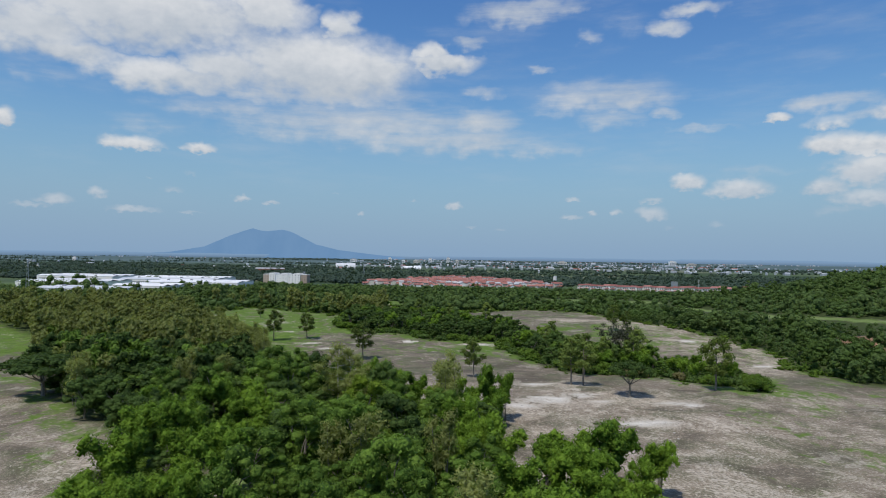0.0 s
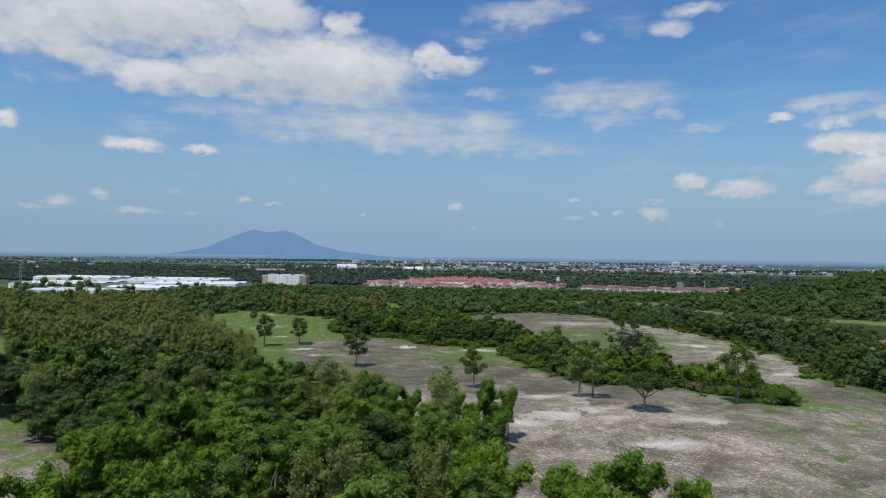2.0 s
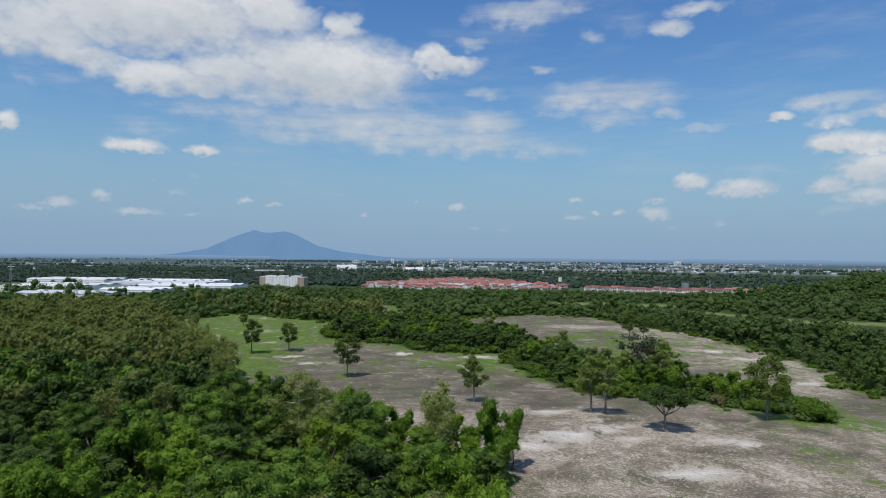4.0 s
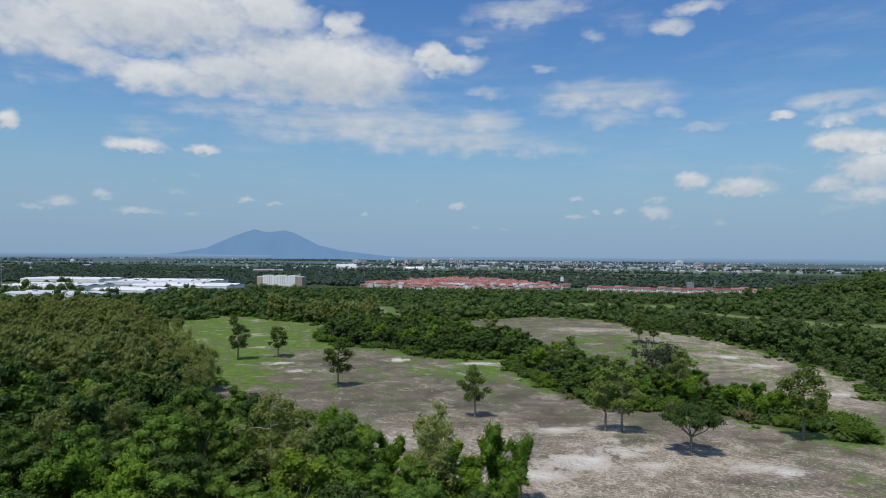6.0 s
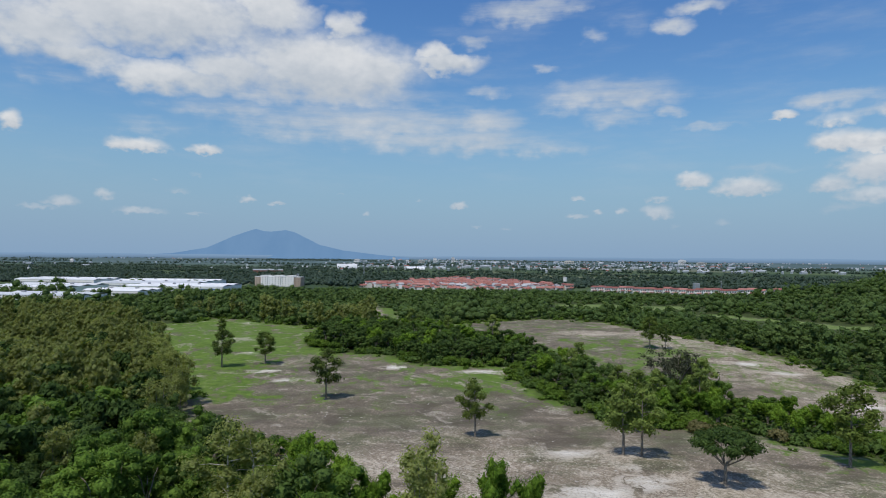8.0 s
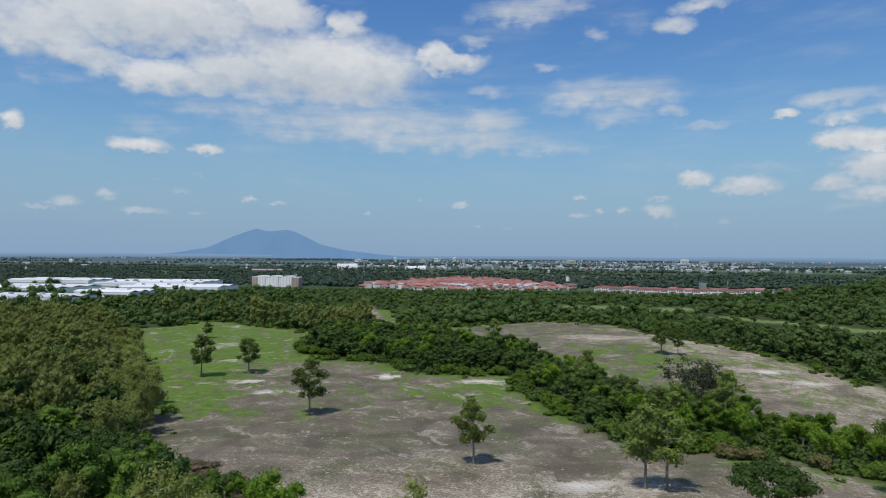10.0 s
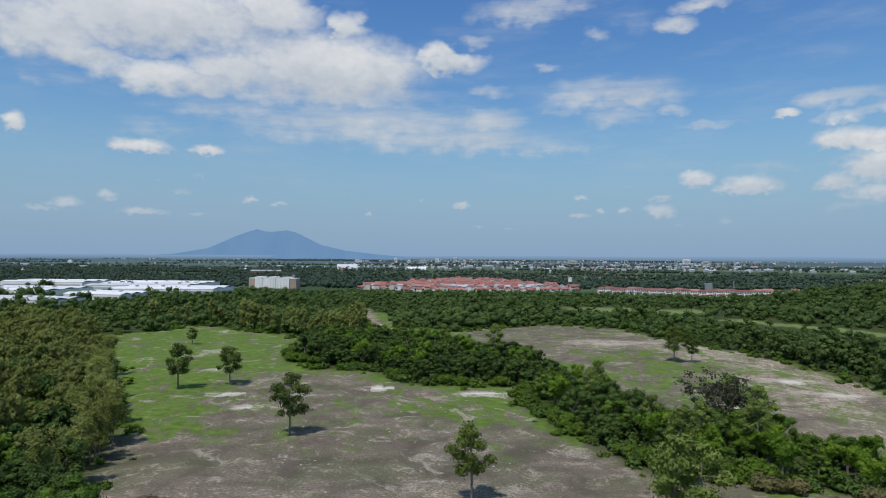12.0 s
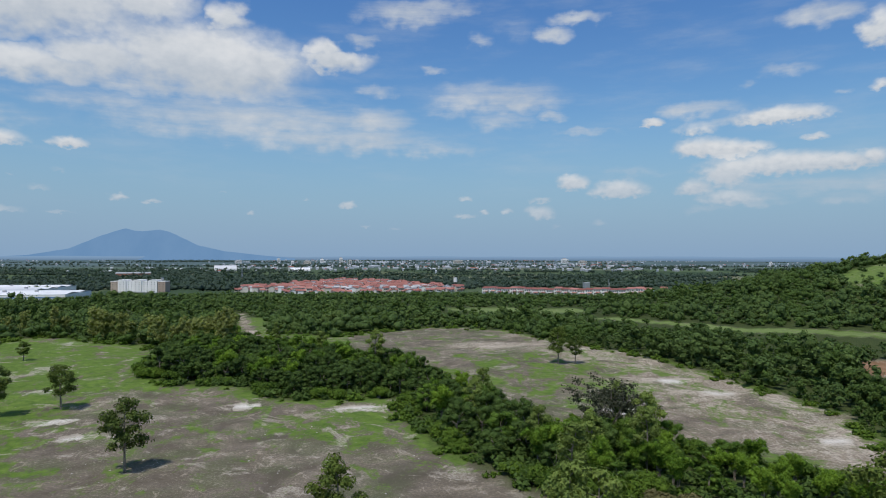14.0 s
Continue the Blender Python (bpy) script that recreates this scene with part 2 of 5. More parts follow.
def bark(n):
    p = place(n)
    grain = n.noise(n.vec("MULTIPLY", p, (6, 6, 1.2)), 2.0, 5, 0.6)
    return principled(n, n.mix(n.span(grain, 0.3, 0.7), (0.10, 0.085, 0.065, 1), (0.30, 0.27, 0.22, 1)), 0.9, bump=grain, strength=0.6)


def plain(base, other, scale=0.5, rough=0.7, metal=0.0, fine=8.0):
    def build(n):
        p = place(n)
        a, b = n.noise(p, scale, 4, 0.6), n.noise(p, fine, 4, 0.6)
        own = n.add("ShaderNodeObjectInfo").outputs["Random"]
        m = n.math("ADD", n.math("MULTIPLY", a, 0.6), n.math("ADD", n.math("MULTIPLY", b, 0.25), n.math("MULTIPLY", own, 0.3)))
        return principled(n, n.mix(n.span(m, 0.42, 0.80), base, other), rough, metal, bump=b, strength=0.2)
    return build


MAT = {
    "broadleaf": material("broadleaf", foliage((0.054, 0.112, 0.015, 1), (0.116, 0.208, 0.028, 1), (0.205, 0.310, 0.052, 1))),
    "dark_leaf": material("dark_leaf", foliage((0.036, 0.070, 0.016, 1), (0.072, 0.124, 0.027, 1), (0.122, 0.190, 0.046, 1))),
    "field_leaf": material("field_leaf", foliage((0.050, 0.082, 0.018, 1), (0.095, 0.140, 0.026, 1), (0.190, 0.240, 0.055, 1))),
    "bamboo": material("bamboo_leaf", foliage((0.060, 0.135, 0.010, 1), (0.130, 0.230, 0.018, 1), (0.225, 0.345, 0.045, 1))),
    "lime": material("lime_leaf", foliage((0.125, 0.195, 0.014, 1), (0.175, 0.260, 0.022, 1), (0.250, 0.345, 0.045, 1))),
    "olive": material("olive_leaf", foliage((0.205, 0.235, 0.072, 1), (0.300, 0.335, 0.115, 1), (0.375, 0.410, 0.160, 1), 0.05, 0.5)),
    "light_field": material("light_field_leaf", foliage((0.110, 0.160, 0.034, 1), (0.175, 0.240, 0.052, 1), (0.250, 0.320, 0.085, 1))),
    "shrub": material("shrub_leaf", foliage((0.038, 0.085, 0.010, 1), (0.090, 0.160, 0.018, 1), (0.180, 0.270, 0.040, 1))),
    "grey_leaf": material("grey_leaf", foliage((0.040, 0.046, 0.030, 1), (0.062, 0.070, 0.044, 1), (0.105, 0.112, 0.070, 1))),
    "dry": material("dry_leaf", foliage((0.100, 0.105, 0.038, 1), (0.160, 0.150, 0.060, 1), (0.240, 0.210, 0.095, 1))),
    # woods: extra blue mixed into the greens to stand for haze
    "woods": material("woods_leaf", foliage((0.034, 0.066, 0.020, 1), (0.076, 0.128, 0.036, 1), (0.128, 0.198, 0.060, 1), 0.06)),
    "light_woods": material("light_woods_leaf", foliage((0.058, 0.100, 0.026, 1), (0.114, 0.178, 0.048, 1), (0.170, 0.244, 0.074, 1), 0.05)),
    # distance haze painted into the leaf colour: bluish greens close in tone
    "hazy_woods": material("hazy_woods_leaf", foliage((0.044, 0.072, 0.058, 1), (0.074, 0.110, 0.080, 1), (0.104, 0.146, 0.100, 1), 0.004)),
    # the blue-grey end of both town colours is haze painted in
    "town_wall": material("town_wall", plain((0.34, 0.37, 0.40, 1), (0.74, 0.75, 0.76, 1), 0.02)),
    "town_roof": material("town_roof", plain((0.28, 0.31, 0.34, 1), (0.80, 0.80, 0.80, 1), 0.02)),
    "bark": material("bark", bark),
    "pale_bark": material("pale_bark", plain((0.34, 0.31, 0.26, 1), (0.50, 0.47, 0.41, 1), 1.5, 0.9)),
    "pale_leaf": material("pale_leaf", foliage((0.20, 0.24, 0.065, 1), (0.27, 0.31, 0.095, 1), (0.36, 0.39, 0.15, 1), 0.16, 0.45)),
    "stone": material("pale_stone", plain((0.36, 0.33, 0.29, 1), (0.56, 0.53, 0.48, 1), 2.0, 0.9)),
    "brown": material("brown_leaf", foliage((0.13, 0.100, 0.062, 1), (0.19, 0.145, 0.092, 1), (0.26, 0.210, 0.135, 1))),
    "white_wall": material("white_wall", plain((0.78, 0.76, 0.72, 1), (0.88, 0.87, 0.84, 1))),
    "cream_wall": material("cream_wall", plain((0.56, 0.52, 0.44, 1), (0.70, 0.66, 0.58, 1))),
    "brown_wall": material("brown_wall", plain((0.36, 0.28, 0.22, 1), (0.46, 0.37, 0.29, 1))),
    "red_roof": material("red_roof", plain((0.20, 0.072, 0.055, 1), (0.40, 0.185, 0.150, 1), 0.02)),
    "white_roof": material("white_roof", plain((0.56, 0.57, 0.58, 1), (0.76, 0.76, 0.76, 1), 0.05, 0.45)),
    "grey_white_roof": material("grey_white_roof", plain((0.46, 0.48, 0.50, 1), (0.64, 0.65, 0.66, 1), 0.05, 0.5)),
    "grey_roof": material("grey_roof", plain((0.30, 0.31, 0.32, 1), (0.48, 0.48, 0.48, 1), 0.1)),
    "blue_roof": material("blue_roof", plain((0.06, 0.14, 0.32, 1), (0.10, 0.22, 0.42, 1), 0.1)),
    "rust_roof": material("rust_roof", plain((0.26, 0.10, 0.07, 1), (0.34, 0.16, 0.11, 1), 0.1)),
    "window": material("window_glass", plain((0.03, 0.04, 0.05, 1), (0.06, 0.07, 0.08, 1), 0.3, 0.15)),
    "steel": material("galvanised_steel", plain((0.36, 0.37, 0.38, 1), (0.50, 0.51, 0.52, 1), 0.5, 0.4, 0.7)),
    "green_fence": material("green_sheet", plain((0.10, 0.26, 0.18, 1), (0.16, 0.34, 0.24, 1), 0.2)),
}


# ---- the lie of the land ----
GROUND_Y = (0, 140, 165, 200, 260, 320, 550, 750, 1050, 1300, 2200, 4900)
GROUND_Z = (2, 1.5, 0.5, -1.5, -1.5, 0, -2, -5, -10, -8, -3, 10)
HILL = (400.0, 465.0, 35.0, 95.0)


def lie(x, y):
    """Height of the ground at x, y (arrays or numbers)."""
    x, y = np.asarray(x, float), np.asarray(y, float)
    z = np.interp(y, GROUND_Y, GROUND_Z)
    hx, hy, top, wide = HILL
    z = z + top * np.exp(-((x - hx) ** 2 + (y - hy) ** 2) / (2 * wide ** 2))
    z = z + 0.22 * np.sin(x * 0.13 + 1.3) * np.sin(y * 0.11) + 0.12 * np.sin(x * 0.31 - y * 0.23)
    return z


NEAR_WOOD = [(-53, 105), (-48, 89), (-41, 61), (14, 61), (19, 74), (23.5, 88), (15, 91), (8, 90), (3.5, 100), (3.5, 110), (6.5, 123), (6, 130), (-4, 133), (-14, 136), (-20, 146), (-30, 152), (-45, 165), (-60, 118)]
LEFT_WOOD = [(-44, 160), (-58, 194), (-74, 229), (-88, 252), (-108, 282), (-130, 314), (-140, 335), (-160, 350), (-270, 350), (-250, 325), (-168, 255), (-100, 155), (-82, 135), (-73, 123), (-56, 110)]
STRIP = [(-58, 297), (-40, 283), (-24, 278), (-15, 264), (-3, 261), (7, 264), (17, 258), (18, 234), (20, 222), (25, 209), (31, 194), (53, 185), (62, 173), (70, 160), (77, 168), (80, 186), (74, 203), (61, 216), (44, 226), (39, 240), (35, 265), (25, 290), (16, 313), (-6, 326), (-32, 352), (-52, 372), (-60, 345)]
FAR_WOOD = [(-460, 260), (-275, 352), (-162, 352), (-143, 352), (-128, 398), (-87, 368), (-74, 364), (-58, 345), (-52, 375), (-34, 398), (-2, 380), (10, 390), (40, 410), (61, 407), (77, 390), (83, 362), (92, 338), (105, 311), (109, 290), (111, 272), (114, 258), (114, 230), (107, 214), (104, 190), (112, 150), (134, 100), (420, 80), (620, 400), (560, 640), (330, 590), (150, 650), (95, 715), (-110, 705), (-240, 800), (-250, 690), (-400, 560), (-700, 640), (-760, 480)]
FAIRWAYS = [[(88, 524), (112, 512), (142, 496)], [(146, 440), (152, 424), (168, 398), (176, 370), (203, 352), (222, 330)]]
TRACK = [(-64, 520), (-58, 490), (-46, 430), (-38, 395), (-34, 372), (-4, 338), (14, 327)]
TRACK_VERGE = [(-50, 470), (-45, 430), (-38, 392)]
BARE_CUT = (175.0, 270.0, 17.0)
HILL_MEADOW = (338.0, 436.0, 44.0)


def inside(poly, x, y):
    """Which of the points x, y lie in the polygon."""
    x, y = np.asarray(x, float), np.asarray(y, float)
    hit = np.zeros(x.shape, bool)
    px, py = zip(*poly)
    j = len(poly) - 1
    for i in range(len(poly)):
        if py[i] != py[j]:
            cross = (py[i] > y) != (py[j] > y)
            hit ^= cross & (x < (px[j] - px[i]) * (y - py[i]) / (py[j] - py[i]) + px[i])
        j = i
    return hit


def off_line(line, x, y, closed=False):
    """Distance from the points x, y to a line of points."""
    x, y = np.asarray(x, float), np.asarray(y, float)
    best = np.full(x.shape, 1e9)
    pairs = list(zip(line, line[1:])) + ([(line[-1], line[0])] if closed else [])
    for (ax, ay), (bx, by) in pairs:
        dx, dy = bx - ax, by - ay
        k = np.clip(((x - ax) * dx + (y - ay) * dy) / (dx * dx + dy * dy), 0, 1)
        best = np.minimum(best, np.hypot(x - ax - k * dx, y - ay - k * dy))
    return best


def nearer(line, step=19.0):
    """The same line, some way towards the open fields."""
    return [(x - step * (x - 2) / math.hypot(x - 2, y - 90), y - step * (y - 90) / math.hypot(x - 2, y - 90)) for x, y in line]


def clearing(x, y):
    """Where no tree stands inside the far woods."""
    gone = np.zeros(np.shape(x), bool)
    for line, half, steps in zip(FAIRWAYS, (22, 11), ((0.0, 17.0, 34.0, 48.0), (0.0, 17.0, 30.0, 42.0))):
        for step in steps:
            gone |= off_line(nearer(line, step), x, y) < half
    gone |= off_line(TRACK, x, y) < 4.5
    gone |= off_line(TRACK_VERGE, x, y) < 9
    gone |= (x > 30 + (y - 60) * 1.02) | (x < -35 - y * 0.80)
    gone |= np.hypot(x - BARE_CUT[0], (y - BARE_CUT[1]) * 0.8) < BARE_CUT[2]
    for (cx, cy), r in zip(nearer([BARE_CUT[:2]], 18.0) + nearer([BARE_CUT[:2]], 32.0), (19, 14)):
        gone |= np.hypot(x - cx, y - cy) < r
    gone |= np.hypot(x - HILL_MEADOW[0], y - HILL_MEADOW[1]) < HILL_MEADOW[2]
    return gone


def soft_step(v, low, high):
    k = np.clip((v - low) / (high - low), 0, 1)
    return k * k * (3 - 2 * k)


def lines_of(low, high, step, ends, grow=1.16):
    """Grid lines: close together from low to high, wider and wider out to both ends."""
    out = list(np.arange(low, high + 0.01, step))
    for end, side in ((ends[0], -1), (ends[1], 1)):
        at, s, more = (low, step, []) if side < 0 else (out[-1], step, [])
        while (at - end) * side < 0:
            s *= grow
            at += side * s
            more.append(at)
        more[-1] = end
        out = more[::-1] + out if side < 0 else out + more
    return np.array(out)


CHALK = (
    (18, 146, 5.0, 3.4), (27, 152, 3.4, 2.5), (26, 158, 2, 1.4), (11, 139, 4, 1.8), (29, 143, 2.2, 1.4), (45, 145, 4, 1.5), (48, 140, 3, 1.5), (34, 126, 5, 2.5),
    (7, 251, 6, 3), (19, 167, 4.5, 2), (64, 204, 4, 2.3), (-85, 309, 4.5, 6), (-73, 278, 4, 2.6), (-58, 248, 4.5, 2.4), (-48, 235, 3.5, 1.6),
    (-20, 258, 3, 2.5), (-104, 371, 6, 5), (95, 272, 4, 3), (99, 256, 3.5, 3), (97, 213, 3, 2.5), (67, 242, 5, 3),
)


def make_ground():
    xs, ys = lines_of(-180, 200, 3.0, (-4900, 4900)), lines_of(60, 400, 3.0, (-700, 4900))
    gx, gy = np.meshgrid(xs, ys)
    x, y = gx.ravel(), gy.ravel()
    co = np.stack([x, y, lie(x, y)], 1)
    nx, ny = len(xs), len(ys)
    i = np.arange((ny - 1) * nx).reshape(ny - 1, nx)[:, :-1].ravel()
    faces = np.stack([i, i + 1, i + nx + 1, i + nx], 1)
    me = mesh_of("ground", co, faces)
    me.polygons.foreach_set("use_smooth", np.ones(len(faces), bool))
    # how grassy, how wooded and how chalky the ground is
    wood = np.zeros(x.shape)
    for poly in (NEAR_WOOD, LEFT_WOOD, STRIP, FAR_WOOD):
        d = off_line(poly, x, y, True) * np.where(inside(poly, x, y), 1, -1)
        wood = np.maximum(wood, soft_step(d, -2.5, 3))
    edge = np.maximum(1 - off_line(STRIP, x, y, True) / 16, 1 - off_line(FAR_WOOD, x, y, True) / 9)
    grass = np.clip(edge, 0, 1) * 0.75
    west = soft_step(-(x + 26 + (y - 190) * 0.18), 0, 34) * soft_step(y, 185, 225) * (y < 420)
    grass = np.maximum(grass, west * 0.78)
    grass = np.maximum(grass, 0.58 * np.exp(-((x + 12) / 26) ** 2 - ((y - 258) / 14) ** 2))
    back = soft_step(y, 262, 285) * (x < 5) * (y < 400)
    grass = np.maximum(grass, back * 0.74)
    grass = np.maximum(grass, 0.70 * np.exp(-((x - 5) / 32) ** 2 - ((y - 240) / 22) ** 2))
    grass = np.maximum(grass, 0.37 * soft_step(y, 178, 215) * (y < 420))
    grass = np.maximum(grass, 0.30 * soft_step(x, 35, 60) * (y < 180))
    grass = np.maximum(grass, 0.75 * np.exp(-((x - 78) / 13) ** 2 - ((y - 158) / 11) ** 2))
    grass = np.maximum(grass, 0.60 * np.exp(-((x - 66) / 60) ** 2 - ((y - 290) / 70) ** 2))
    grass = np.maximum(grass, 0.50 * soft_step(-x, 45, 70) * (y < 180))
    grass = np.maximum(grass, soft_step(y, 410, 440) * 0.9)
    glade = soft_step(-np.hypot(x + 32, (y - 92) * 0.65), -7, -3)
    grass, wood = np.maximum(grass, glade * 0.95), wood * (1 - glade)
    grass = np.maximum(grass, 0.8 * np.exp(-((x + 50) / 6) ** 2 - ((y - 88) / 9) ** 2))
    for line, half in zip(FAIRWAYS, (17, 7)):
        near = off_line(line, x, y) < half
        grass, wood = np.where(near, 0.95, grass), np.where(near, 0, wood)
    bare = np.exp(-((x - 29) / 13) ** 2 - ((y - 197) / 9) ** 2)
    grass = grass * (1 - bare)
    verge = soft_step(-off_line(TRACK_VERGE, x, y), -10, -7)
    grass, wood = np.maximum(grass, verge * 0.85), wood * (1 - verge)
    track = soft_step(-off_line(TRACK, x, y), -3.5, -1)
    grass, wood = grass * (1 - track), wood * (1 - track)
    cut = soft_step(-np.hypot(x - BARE_CUT[0], (y - BARE_CUT[1]) * 0.8), -BARE_CUT[2] - 2, -BARE_CUT[2] + 2)
    meadow = soft_step(-np.hypot(x - HILL_MEADOW[0], y - HILL_MEADOW[1]), -HILL_MEADOW[2] - 3, -HILL_MEADOW[2] + 3)
    grass, wood = np.maximum(grass * (1 - cut), meadow * 0.84), wood * (1 - cut) * (1 - meadow)
    chalk = 0.42 * soft_step(-(y + 0.25 * np.abs(x)), -200, -160) * (1 - 0.35 * soft_step(x, 44, 64)) * (0.45 + 0.55 * soft_step(x, -75, -45)) + 0.40 * soft_step(x, 60, 90) * soft_step(y, 180, 200)
    chalk = chalk - 0.36 * np.exp(-((x - 2) / 45) ** 2 - ((y - 207) / 22) ** 2)
    rear = np.exp(-((x - 60) / 19) ** 2 - ((y - 342) / 10) ** 2)
    chalk, grass = chalk + 0.75 * rear - 0.14 * soft_step(y, 180, 200) * (y < 262) * (x < 40), grass * (1 - 0.8 * rear)
    patch = np.zeros(x.shape)
    for cx, cy, wx, wy in CHALK:
        patch = np.maximum(patch, 1.5 * np.exp(-((x - cx) / wx) ** 2 - ((y - cy) / wy) ** 2))
    for name, values in (("grass", grass), ("wood", wood), ("chalk", np.maximum(chalk, track * 0.5)), ("cut", cut), ("patch", np.minimum(patch, 1))):
        me.attributes.new(name, "FLOAT", "POINT").data.foreach_set("value", values.astype(np.float32))
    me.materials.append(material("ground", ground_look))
    return tagged(new("ground", me), "bare grey-brown earth with chalky streaks and patches of grass", "ground", kind="structure")


def ground_look(n):
    p = place(n)

    def mask(name):
        node = n.add("ShaderNodeAttribute")
        node.attribute_name = name
        return node.outputs["Fac"]
    turn = n.add("ShaderNodeMapping")
    n.put(p, turn.inputs[0])
    turn.inputs["Rotation"].default_value = (0, 0, radians(14))
    turn.inputs["Scale"].default_value = (1.25, 0.85, 1.0)
    along = turn.outputs[0]
    big, mid, fine = n.noise(p, 0.03, 5, 0.6), n.noise(p, 0.16, 6, 0.62, 0.6), n.noise(p, 1.4, 6, 0.68)
    streak = n.noise(along, 0.22, 9, 0.76, 1.2)
    thin_streak = n.noise(n.vec("MULTIPLY", along, (0.85, 0.9, 1.0)), 0.42, 7, 0.70, 2.6)
    earth = n.mix(n.span(big, 0.35, 0.65), (0.082, 0.070, 0.050, 1), (0.126, 0.106, 0.074, 1))
    earth = n.mix(n.span(mid, 0.30, 0.72), earth, (0.164, 0.136, 0.103, 1))
    earth = n.mix(n.math("MULTIPLY", mask("chalk"), 1.3), earth, (0.270, 0.218, 0.156, 1))
    earth = n.mix(n.math("MULTIPLY", n.span(fine, 0.35, 0.75), 0.4), earth, (0.080, 0.070, 0.058, 1))
    earth = n.mix(n.math("MULTIPLY", n.span(n.noise(p, 0.07, 5, 0.65), 0.44, 0.60), 0.62), earth, (0.094, 0.110, 0.052, 1))
    # broad light and dark stretches, chalky patches, then fine crumbs
    broad = n.noise(p, 0.085, 6, 0.6, 0.8)
    earth = n.mix(n.math("MULTIPLY", n.span(broad, 0.40, 0.62), n.math("ADD", 0.16, n.math("MULTIPLY", mask("chalk"), 0.62))), earth, (0.300, 0.246, 0.180, 1))
    earth = n.mix(n.span(broad, 0.46, 0.34, 0.0, 0.55), earth, (0.082, 0.070, 0.052, 1))
    pale = n.math("ADD", n.math("MULTIPLY", mask("chalk"), 0.10), n.math("MULTIPLY", n.math("SUBTRACT", broad, 0.5), 0.40))
    white = n.span(n.math("ADD", n.math("ADD", streak, pale), n.math("MULTIPLY", mask("patch"), 0.27)), 0.575, 0.625)
    earth = n.mix(n.math("MULTIPLY", white, n.math("ADD", 0.42, n.math("MULTIPLY", mask("patch"), 0.5))), earth, n.mix(mask("patch"), (0.42, 0.362, 0.280, 1), (0.70, 0.665, 0.60, 1)))
    loose = n.math("ADD", 0.35, n.math("MULTIPLY", mask("chalk"), 1.5), clamp=True)
    flecks = n.span(n.math("ADD", thin_streak, n.math("MULTIPLY", pale, 0.9)), 0.590, 0.630)
    earth = n.mix(n.math("MULTIPLY", flecks, n.math("MULTIPLY", loose, 0.62)), earth, (0.56, 0.50, 0.41, 1))
    grit = n.noise(p, 2.6, 4, 0.75)
    earth = n.mix(n.math("MULTIPLY", n.span(n.math("ADD", grit, n.math("MULTIPLY", pale, 0.8)), 0.545, 0.62), n.math("MULTIPLY", loose, 0.55)), earth, (0.46, 0.40, 0.325, 1))
    earth = n.mix(n.math("MULTIPLY", n.span(grit, 0.46, 0.36), 0.55), earth, (0.070, 0.060, 0.048, 1))
    ruts = n.add("ShaderNodeTexWave")
    n.put(along, ruts.inputs["Vector"])
    ruts.bands_direction = "Y"
    ruts.inputs["Scale"].default_value, ruts.inputs["Distortion"].default_value, ruts.inputs["Detail"].default_value = 0.42, 7.0, 3.0
    earth = n.mix(n.math("MULTIPLY", n.span(ruts.outputs["Fac"], 0.55, 0.95), n.span(mid, 0.4, 0.6, 0.0, 0.28)), earth, (0.105, 0.092, 0.078, 1))
    earth = n.mix(mask("cut"), earth, n.mix(n.span(mid, 0.3, 0.7), (0.17, 0.098, 0.050, 1), (0.27, 0.170, 0.098, 1)))
    blade = n.mix(n.span(n.noise(p, 0.5, 5, 0.65), 0.3, 0.7), (0.058, 0.118, 0.014, 1), (0.128, 0.208, 0.030, 1))
    blade = n.mix(n.span(n.noise(p, 0.09, 5, 0.6), 0.38, 0.62, 0.0, 0.35), blade, (0.072, 0.120, 0.020, 1))
    blade = n.mix(n.math("MULTIPLY", n.span(mask("grass"), 0.88, 0.94), 0.55), blade, (0.155, 0.205, 0.075, 1))
    blade = n.mix(n.math("MULTIPLY", n.span(fine, 0.45, 0.75), 0.35), blade, (0.16, 0.17, 0.05, 1))
    how = n.math("ADD", mask("grass"), n.math("ADD", n.math("MULTIPLY", n.math("SUBTRACT", n.noise(along, 0.12, 6, 0.66, 0.8), 0.5), 2.3), n.math("MULTIPLY", n.math("SUBTRACT", n.noise(along, 0.9, 6, 0.7), 0.5), 0.9)))
    c = n.mix(n.span(how, 0.40, 0.72, 0.0, 0.92), earth, blade)
    # bare sandy spots that break the turf
    spots = n.span(n.math("ADD", n.noise(n.vec("MULTIPLY", along, (0.70, 1.0, 1.0)), 0.15, 6, 0.64, 0.8), n.math("MULTIPLY", mask("patch"), 0.10)), 0.565, 0.66)
    c = n.mix(n.math("MULTIPLY", spots, n.span(mask("grass"), 0.80, 0.90, 0.60, 0.0)), c, n.mix(n.span(grit, 0.40, 0.60), (0.235, 0.200, 0.150, 1), (0.46, 0.42, 0.35, 1)))
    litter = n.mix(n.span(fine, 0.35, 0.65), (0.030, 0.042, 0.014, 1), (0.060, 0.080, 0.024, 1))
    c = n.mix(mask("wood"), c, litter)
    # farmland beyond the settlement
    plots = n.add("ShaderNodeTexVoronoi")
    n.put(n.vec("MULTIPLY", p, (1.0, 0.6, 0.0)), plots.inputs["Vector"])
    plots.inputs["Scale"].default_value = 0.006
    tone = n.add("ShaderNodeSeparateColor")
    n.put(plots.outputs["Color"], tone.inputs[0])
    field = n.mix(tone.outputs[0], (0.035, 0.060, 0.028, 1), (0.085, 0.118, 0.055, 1))
